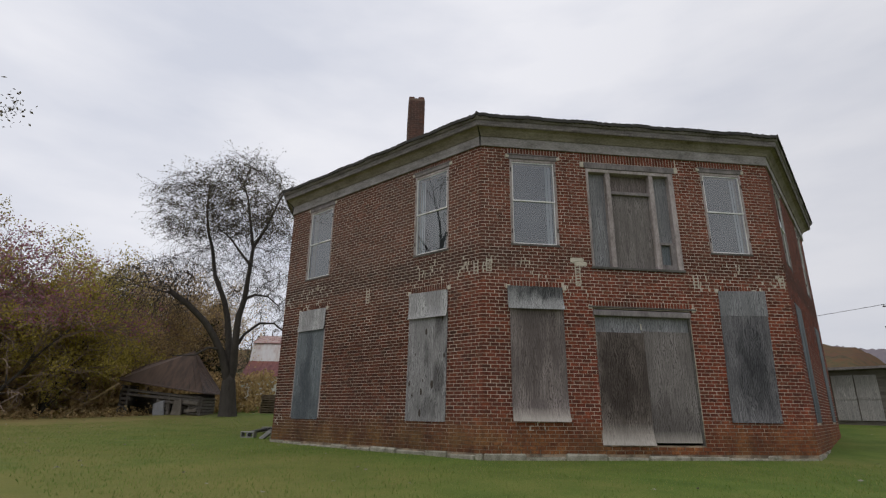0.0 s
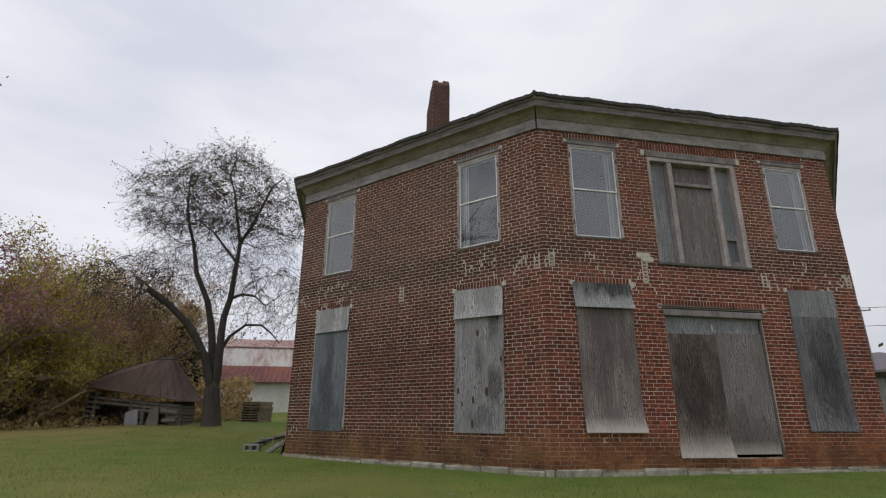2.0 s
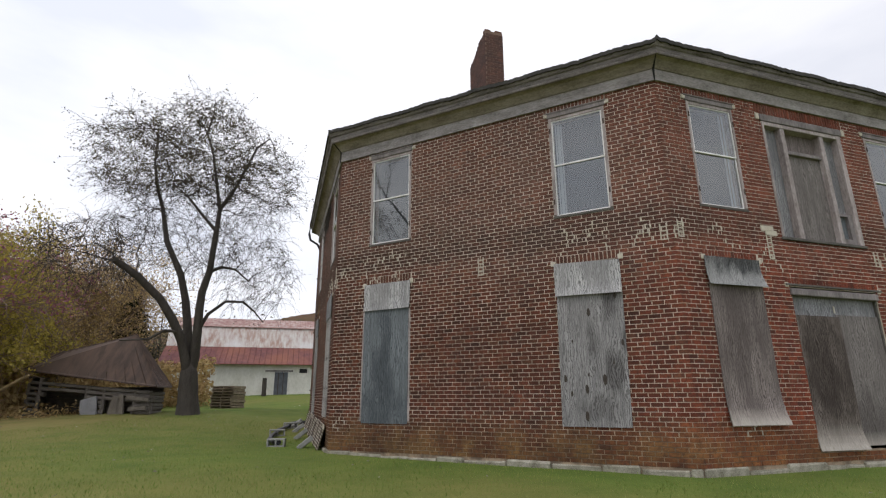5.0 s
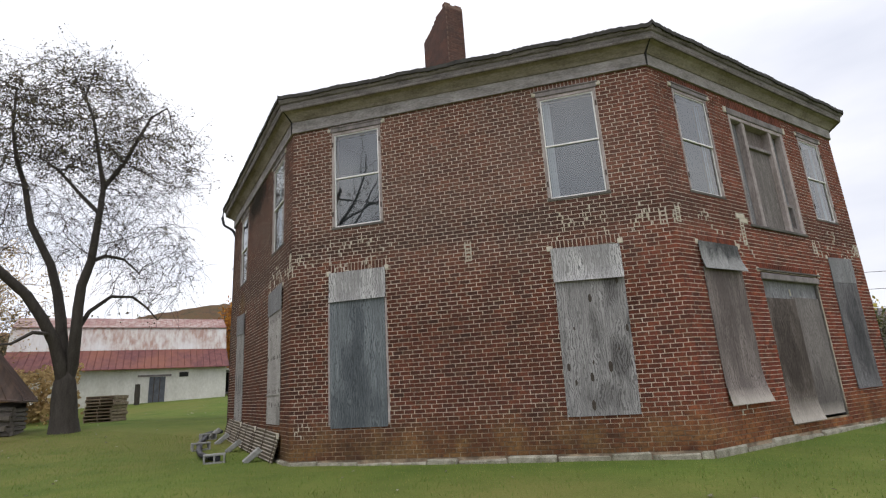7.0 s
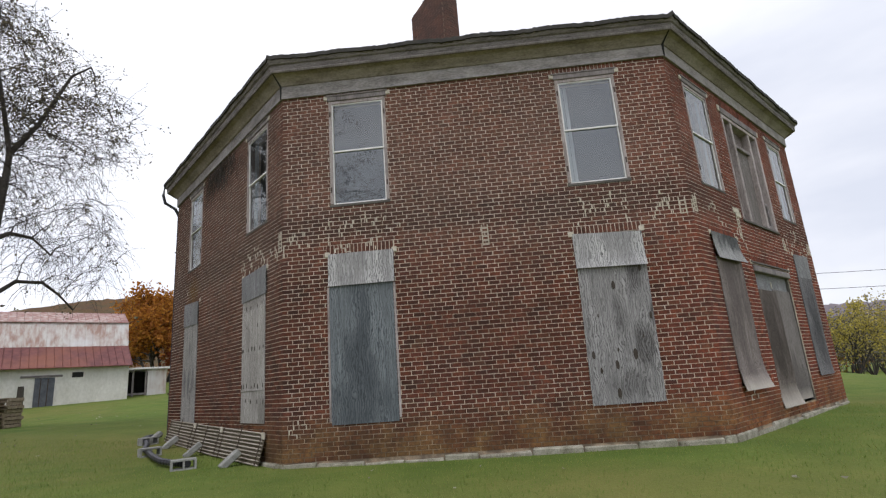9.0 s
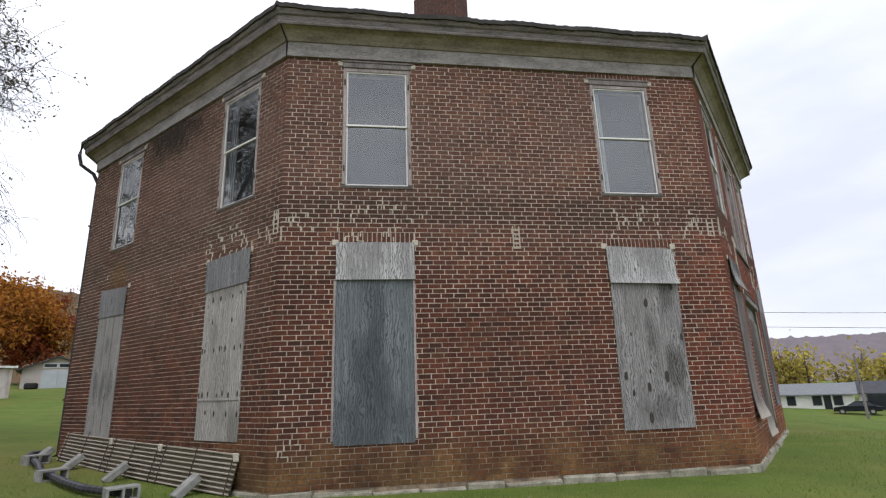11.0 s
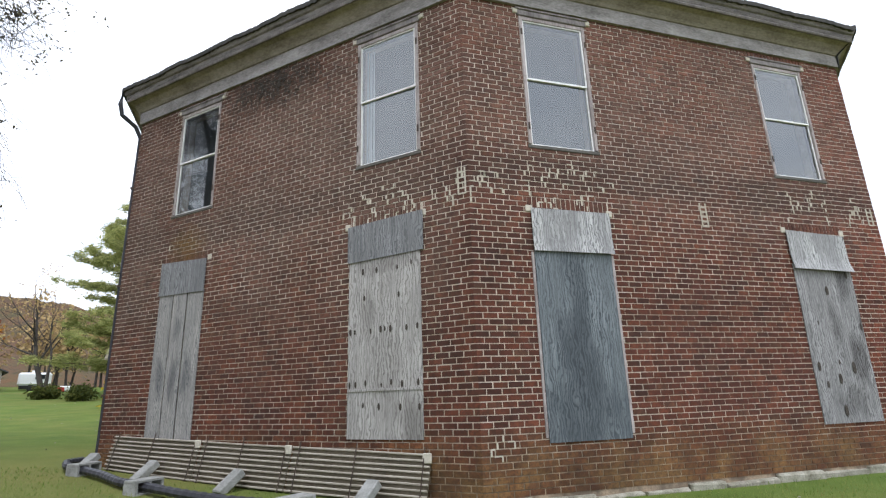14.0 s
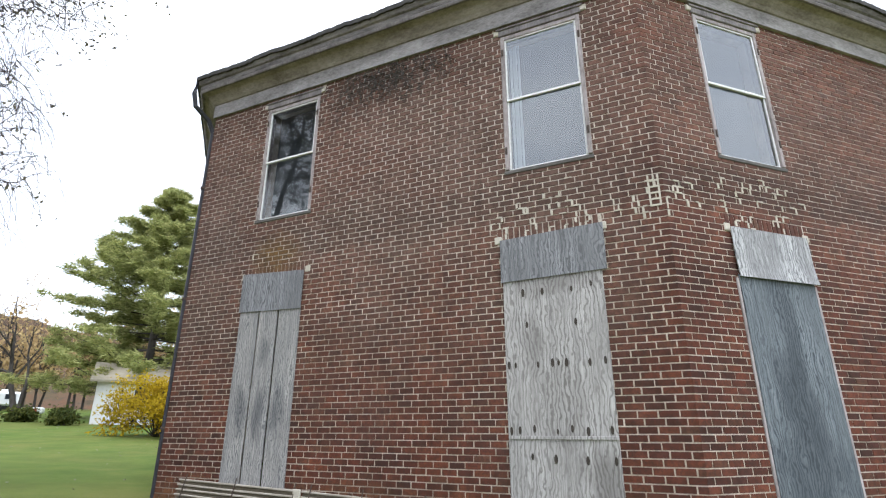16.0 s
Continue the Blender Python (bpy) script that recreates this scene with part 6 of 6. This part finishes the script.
# ---- things on the lawn near the building ----
def pallets():
    g = ground_z(-29.7, 19.7)
    m0 = Matrix.Translation((-29.7, 19.7, g)) @ Matrix.Rotation(radians(18), 4, "Z")
    t0 = thing("pallet", "weathered brown wooden pallet in a stack", "pallet", m0, group="stacked pallets")
    for k in range(6):
        y = -0.6 + k * 0.22
        part("deck_board", one_box(-0.6, 0.6, y, y + 0.12, 0.118, 0.138), PALLETWOOD, t0)
    for k in range(3):
        part("bottom_board", one_box(-0.6, 0.6, -0.6 + k * 0.55, -0.48 + k * 0.55, 0.0, 0.02), PALLETWOOD, t0)
    for s in (-0.6, -0.02, 0.56):
        part("stringer", one_box(s, s + 0.04, -0.6, 0.62, 0.022, 0.116), PALLETWOOD, t0)
    rng = random.Random(3)
    for k in range(1, 8):
        copy_thing(t0, m0 @ Matrix.Translation((rng.uniform(-0.06, 0.06), rng.uniform(-0.06, 0.06), k * 0.14)) @ Matrix.Rotation(radians(rng.uniform(-5, 5)), 4, "Z"))


pallets()


def cinder_block(x, y, turn):
    t = thing("cinder_block", "pale grey hollow concrete block on the grass", "concrete block", Matrix.Translation((x, y, ground_z(x, y) - 0.01)) @ Matrix.Rotation(radians(turn), 4, "Z"), group="blocks along the drain pipe")
    bm = bmesh.new()
    for z0, z1 in ((0.0, 0.035), (0.165, 0.2)):
        box(bm, -0.22, 0.22, -0.12, 0.12, z0, z1, 0.005)
    for s in (-0.22, -0.018, 0.182):
        box(bm, s, s + 0.036, -0.12, 0.12, 0.035, 0.165)
    part("block", bm, CONCRETE, t)


for x, y, a in ((-19.8, 14.1, 58), (-18.5, 12.2, 50), (-16.55, 10.25, 35)):
    cinder_block(x, y, a)


def drain():
    t = thing("drain_pipe", "black corrugated drain pipe lying through the blocks", "drain pipe")
    pts = [(-20.15, 15.2), (-20.3, 14.85), (-20.15, 14.4), (-19.8, 14.0), (-19.3, 13.3), (-18.9, 12.6), (-18.5, 12.15), (-17.9, 11.4), (-17.3, 10.75), (-16.75, 10.35), (-16.4, 10.2)]
    dense = []
    for (a, b), (c, d) in zip(pts, pts[1:]):
        for k in range(10):
            x, y = a + (c - a) * k / 10, b + (d - b) * k / 10
            dense.append((x, y, ground_z(x, y) + 0.1))
    bm = bmesh.new()
    tube(bm, dense, [0.055 + 0.008 * (k % 2) for k in range(len(dense))], 8)
    part("pipe", bm, PIPE, t)
    d = thing("downspout", "dark metal downspout at the wall corner", "downspout")
    bm = bmesh.new()
    tube(bm, [(-20.3, 14.95, 7.88), (-20.33, 14.93, 7.55), (-20.28, 14.97, 7.3), (-20.03, 15.12, 7.12), (-19.93, 15.17, 6.9)], 0.045, 8)
    part("elbow", bm, PIPE, d)
    bm = bmesh.new()
    tube(bm, [(-19.93, 15.17, 6.95), (-19.93, 15.17, 3.5), (-19.93, 15.17, 0.35), (-20.1, 15.2, 0.22)], 0.038, 8)
    part("pipe", bm, PIPE, d)
    for z in (1.5, 3.6, 5.7):
        part("bracket", one_box(-19.98, -19.88, 15.12, 15.22, z, z + 0.04), IRON, d)


drain()


def slatted_panels():
    m, n = FRAMES[0]
    rng = random.Random(9)
    for s0, s1 in ((0.55, 2.8), (2.83, 4.72), (4.75, 7.0)):
        t = thing("slatted_panel", "pale horizontal-slatted panel leaning on the brick wall", "slatted panel", m, group="panels along the wall foot")
        rows = 9

        def at(s, f):
            low = ground_z(*(m @ Vector((s, -0.2, 0))).xy) + 0.01
            high = 0.82 - 0.03 * s
            return (s, -0.2 + 0.15 * f, low + (high - low) * f)

        for k in range(rows):
            f = (k + 0.4) / (rows - 0.5)
            bm = bmesh.new()
            sag = rng.uniform(-0.006, 0.006)
            p, q, r = at(s0, f), at((s0 + s1) / 2, f), at(s1, f)
            tube(bm, [p, (q[0], q[1], q[2] + sag), r], 0.014, 6)
            part("slat", bm, SLAT, t)
        bm = bmesh.new()
        back = Vector((0, 0.025, 0))
        slope(bm, Vector(at(s0, 0)) + back, Vector(at(s1, 0)) + back, Vector(at(s1, 0.97)) + back, Vector(at(s0, 0.97)) + back, 0.004)
        part("backing", bm, SLATBACK, t, "dark mossy backing")
        for s in (s0 + 0.15, (s0 + s1) / 2, s1 - 0.08):
            bm = bmesh.new()
            tube(bm, [Vector(at(s, 0)) - back, Vector(at(s, 1.15)) - back], 0.008, 5)
            part("wire_upright", bm, IRON, t)
        e = at(s1, 1.0)
        part("clip", one_box(s1 - 0.1, s1 + 0.02, e[1] - 0.04, e[1], e[2] - 0.1, e[2] + 0.02, 0.01), PATCH, t, "pale clip")
    for s in (0.45, 2.05, 3.95, 6.3):
        b = thing("prop_block", "pale concrete block propped against the slatted panel", "concrete block", m @ Matrix.Translation((s, -0.42, ground_z(*(m @ Vector((s, -0.6, 0))).xy) + 0.08)) @ Matrix.Rotation(radians(rng.uniform(-14, 14)), 4, "Z") @ Matrix.Rotation(radians(38), 4, "X"), group="prop blocks")
        part("block", one_box(-0.1, 0.1, -0.2, 0.22, -0.02, 0.1, 0.015), CONCRETE, b)


slatted_panels()


# ---- dry vine under the cornice ----
def vine():
    m, n = FRAMES[0]
    rng = random.Random(33)
    segs = []
    for _ in range(130):
        s, z = rng.gauss(3.9, 0.6), 7.2 - abs(rng.gauss(0, 0.15))
        p = Vector((s, -0.03, z))
        for _ in range(rng.randrange(4, 12)):
            q = p + Vector((rng.gauss(0, 0.05), 0, -rng.uniform(0.02, 0.1)))
            q.y = -0.02 - rng.random() * 0.03
            segs.append((p, q, 0.005, 0.004))
            p = q
    ob = data_object("dry_vine", *tubes_mesh(segs), BARK)
    ob.matrix_world = m
    tagged(ob, "dry leafless vine clinging under the cornice", "vine", kind="stuff")


vine()


# ---- pale mortar repairs in stepped cracks ----
def repairs(i, zones):
    m, n = FRAMES[i]
    rng = random.Random(70 + i)
    bm = bmesh.new()
    for s0, s1, z0, z1, walks in zones:
        for _ in range(walks):
            s, row = rng.uniform(s0, s1), int((rng.uniform(z0, z1) - 0.12) / COURSE)
            for _ in range(rng.randrange(1, 5)):
                way = rng.choice((-1, 1))
                z = 0.12 + row * COURSE - JOINT
                if rng.random() < 0.7:
                    ln = rng.uniform(0.03, 0.11)
                    a, b = (s, s + ln) if way > 0 else (s - ln, s)
                    a, b = max(0.02, a), min(n - 0.02, b)
                    if b - a > 0.02:
                        box(bm, a, b, -0.014 - rng.random() * 0.003, 0.0, z - rng.uniform(0.0, 0.006), z + JOINT + rng.uniform(0, 0.006))
                    s = b if way > 0 else a
                if rng.random() < 0.75:
                    w = rng.uniform(0.008, 0.016)
                    box(bm, s - w, s + w, -0.0135, 0.0, z - COURSE + rng.uniform(0, 0.02), z)
                row -= 1
                s += rng.choice((-1, 1)) * rng.uniform(0.0, 0.1)
    return bm


def ladder(bm, s, z, rows, w=0.13):
    """A repaired strip: two uprights with rungs between them."""
    for k in range(rows):
        zz = z + k * COURSE
        box(bm, s, s + w, -0.017, 0.0, zz, zz + 0.022)
        box(bm, s, s + 0.022, -0.0165, 0.0, zz, zz + COURSE)
        box(bm, s + w - 0.022, s + w, -0.0165, 0.0, zz, zz + COURSE)


ZONES = {0: [(5.5, 6.7, 3.95, 4.6, 17), (7.0, 7.6, 3.95, 4.5, 6), (1.3, 2.2, 3.8, 4.5, 1)], 1: [(0.85, 2.3, 3.95, 4.6, 17), (0.1, 0.5, 4.0, 4.4, 5), (5.65, 6.7, 3.95, 4.6, 9), (7.0, 7.6, 4.0, 4.5, 5), (0.2, 0.6, 0.75, 0.9, 2)],
         2: [(1.0, 1.6, 3.9, 4.6, 6), (1.9, 2.4, 3.8, 4.1, 4), (5.1, 5.4, 3.7, 4.3, 4), (5.9, 6.6, 3.9, 4.6, 6), (6.8, 7.6, 4.1, 4.4, 6), (0.1, 0.5, 4.0, 4.4, 3), (1.1, 1.4, 0.6, 0.8, 2)]}
LADDERS = {0: [(7.5, 3.95, 5)], 1: [(3.82, 3.7, 5), (7.45, 3.95, 4)], 2: [(0.1, 4.0, 4), (2.2, 3.75, 6), (5.12, 3.8, 4), (7.35, 3.9, 4)]}
for i in range(3):
    bm = repairs(i, ZONES[i])
    for s, z, rows in LADDERS[i]:
        ladder(bm, s, z, rows)
    for h in LOWER[i]:
        for s in (h[0] - 0.14, h[1] + 0.05):
            box(bm, s, s + 0.1, -0.02, 0.0, h[3] - 0.02, h[3] + 0.08, 0.01)
    if i == 2:
        box(bm, 2.1, 2.42, -0.018, 0, 4.3, 4.42, 0.02)
        box(bm, 2.2, 2.5, -0.0175, 0, 4.22, 4.33, 0.02)
    ob = part("mortar_repair", bm, PATCH, WALLS[i], "pale mortar repairs in stepped cracks")
    ob["kind"] = "stuff"


# ---- grass blades ----
def grass():
    rng = random.Random(17)
    verts, faces = [], []
    for _ in range(60000):
        x, y = rng.uniform(-26, 3), rng.uniform(2.5, 15)
        if y > 9.6 - max(0, x + 6.8) * -1.0 and x > -6.8:
            if y > 9.6 + (x + 6.8) * 1.03:
                continue
        if -14.5 < x < -6.7 and y > 9.65:
            continue
        if x <= -14.5 and y > 9.65 + (-14.5 - x) * 0.97:
            if x > -20:
                continue
        h, a, w = rng.uniform(0.02, 0.055), rng.uniform(0, 6.28), rng.uniform(0.005, 0.01)
        lx, ly = rng.gauss(0, 0.02), rng.gauss(0, 0.02)
        z = ground_z(x, y)
        o = len(verts)
        c, s = math.cos(a) * w, math.sin(a) * w
        verts += [(x - c, y - s, z - 0.02), (x + c, y + s, z - 0.02), (x + lx, y + ly, z + h)]
        faces.append((o, o + 1, o + 2))
    m = leaf_material("grass_blade", (0.12, 0.19, 0.04), (0.18, 0.25, 0.06), (0.28, 0.27, 0.1))
    ob = data_object("grass", verts, faces, m)
    tagged(ob, "short mown green grass blades", "grass", kind="stuff")
    verts, faces = [], []
    for _ in range(500):
        x, y = rng.uniform(-34, 3), rng.uniform(3, 40)
        if -21 < x < -1 and y > 9:
            continue
        z, a, r = ground_z(x, y) + 0.045, rng.uniform(0, 6.28), rng.uniform(0.03, 0.055)
        o = len(verts)
        for k in range(4):
            b = a + k * math.pi / 2
            verts.append((x + r * math.cos(b) * (1 if k % 2 else 0.6), y + r * math.sin(b) * (1 if k % 2 else 0.6), z + rng.uniform(-0.02, 0.02)))
        faces.append((o, o + 1, o + 2, o + 3))
    ob = data_object("scattered_leaves", verts, faces, LEAF_PALE)
    tagged(ob, "scattered pale fallen leaves on the lawn", "leaves", kind="stuff")


grass()


# ---- brickwork and foundation stones, last ----
def brick_mesh(w):
    me = bpy.data.meshes.new("brick")
    h = COURSE - JOINT
    back = [(0, 0, 0), (w, 0, 0), (w, 0, h), (0, 0, h)]
    e = 0.003
    front = [(e, -0.007, e), (w - e, -0.007, e), (w - e, -0.007, h - e), (e, -0.007, h - e)]
    me.from_pydata(back + front, [], [(4, 5, 6, 7), (0, 1, 5, 4), (1, 2, 6, 5), (2, 3, 7, 6), (3, 0, 4, 7), (3, 2, 1, 0)])
    me.materials.append(BRICK)
    return me


SINGLE = brick_mesh(LENGTH - JOINT)
SINGLE_AREA = {0: (2.6, 5.5, 1.0, 3.3), 1: (2.2, 5.5, 1.0, 3.2), 2: (2.02, 2.55, 0.7, 6.5), 3: (0, 0, 0, 0)}


def lay_bricks(i):
    m, n = FRAMES[i]
    rng = random.Random(20 + i)
    holes = openings(i)
    arches = [(h[0] - 0.1, h[1] + 0.1, h[3] + 0.012, 0.12 + COURSE * math.ceil((h[3] + 0.02) / COURSE) - JOINT) for h in LOWER.get(i, [])]
    tops = [(h[0] - 0.1, h[1] + 0.1, h[3] + 0.14, 7.2) for h in WINDOWS.get(i, [])]
    if i == 2:
        tops.append((MIDDLE[0] - 0.12, MIDDLE[1] + 0.12, MIDDLE[3] + 0.18, 7.2))
    arches += [h for h in tops if h[3] - h[2] > 0.05]
    verts, faces = [], []

    def lay(a, b, z0, z1, out):
        o = len(verts)
        e = min(0.003, (b - a) / 3)
        verts.extend(((a, 0.002, z0), (b, 0.002, z0), (b, 0.002, z1), (a, 0.002, z1), (a + e, -out, z0 + e), (b - e, -out, z0 + e), (b - e, -out, z1 - e), (a + e, -out, z1 - e)))
        faces.extend(((o + 4, o + 5, o + 6, o + 7), (o, o + 1, o + 5, o + 4), (o + 1, o + 2, o + 6, o + 5), (o + 2, o + 3, o + 7, o + 6), (o + 3, o, o + 4, o + 7)))

    count, row, z = 0, 0, 0.12
    area = SINGLE_AREA.get(i, (0, 0, 0, 0))
    while z < 7.22:
        z1 = z + COURSE - JOINT
        s = -LENGTH / 2 if row % 2 else 0.0
        s += 0.012 * math.sin(row * 1.7) - (0.02 if row % 2 == 0 else 0)
        while s < n:
            a, b = max(-0.004, s + rng.uniform(0, 0.004)), min(n + 0.004, s + LENGTH - JOINT + rng.uniform(-0.003, 0.003))
            s += LENGTH
            cuts = [(a, b)]
            for h0, h1, h2, h3 in holes + arches:
                if z1 > h2 + 0.01 and z < h3 - 0.01:
                    nxt = []
                    for p, q in cuts:
                        if q <= h0 or p >= h1:
                            nxt.append((p, q))
                        else:
                            nxt += [(p, h0 - 0.004)] if p < h0 - 0.012 else []
                            nxt += [(h1 + 0.004, q)] if q > h1 + 0.012 else []
                    cuts = nxt
            dz = rng.uniform(-0.002, 0.002)
            for p, q in cuts:
                if q - p < 0.006:
                    continue
                whole = q - p > LENGTH - JOINT - 0.012
                if whole and count < 300 and area[0] < p and q < area[1] and area[2] < z < area[3]:
                    ob = new("brick", SINGLE)
                    ob.parent = WALLS[i]
                    ob.location = (p, -0.0005 + rng.uniform(-0.002, 0.002), z + dz)
                    count += 1
                else:
                    lay(p, q, z + dz, z1 + dz, 0.007 + rng.uniform(-0.002, 0.002))
        z += COURSE
        row += 1
    for a, b, z0, z1 in arches:
        s = a
        while s < b - 0.05:
            lay(s, s + 0.062, z0, z1, 0.011 + rng.uniform(-0.002, 0.002))
            s += 0.076
    ob = data_object("brickwork", verts, faces, BRICK_REST, WALLS[i])
    ob["kind"] = "stuff"


def lay_stones(i):
    m, n = FRAMES[i]
    rng = random.Random(60 + i)
    s = 0.0
    while s < n:
        w = min(rng.uniform(0.3, 0.95), n - s)
        if w > 0.08:
            out, top = rng.uniform(0.03, 0.09), rng.uniform(0.05, 0.12)
            bm = one_box(s + 0.008, s + w - 0.008, -out, 0.05, -0.4, top, 0.02)
            for v in bm.verts:
                v.co += Vector((rng.uniform(-0.012, 0.012), rng.uniform(-0.015, 0.015), rng.uniform(-0.015, 0.015)))
            part("stone", bm, STONE, WALLS[i])
        s += w


for i in range(4):
    lay_bricks(i)
    lay_stones(i)
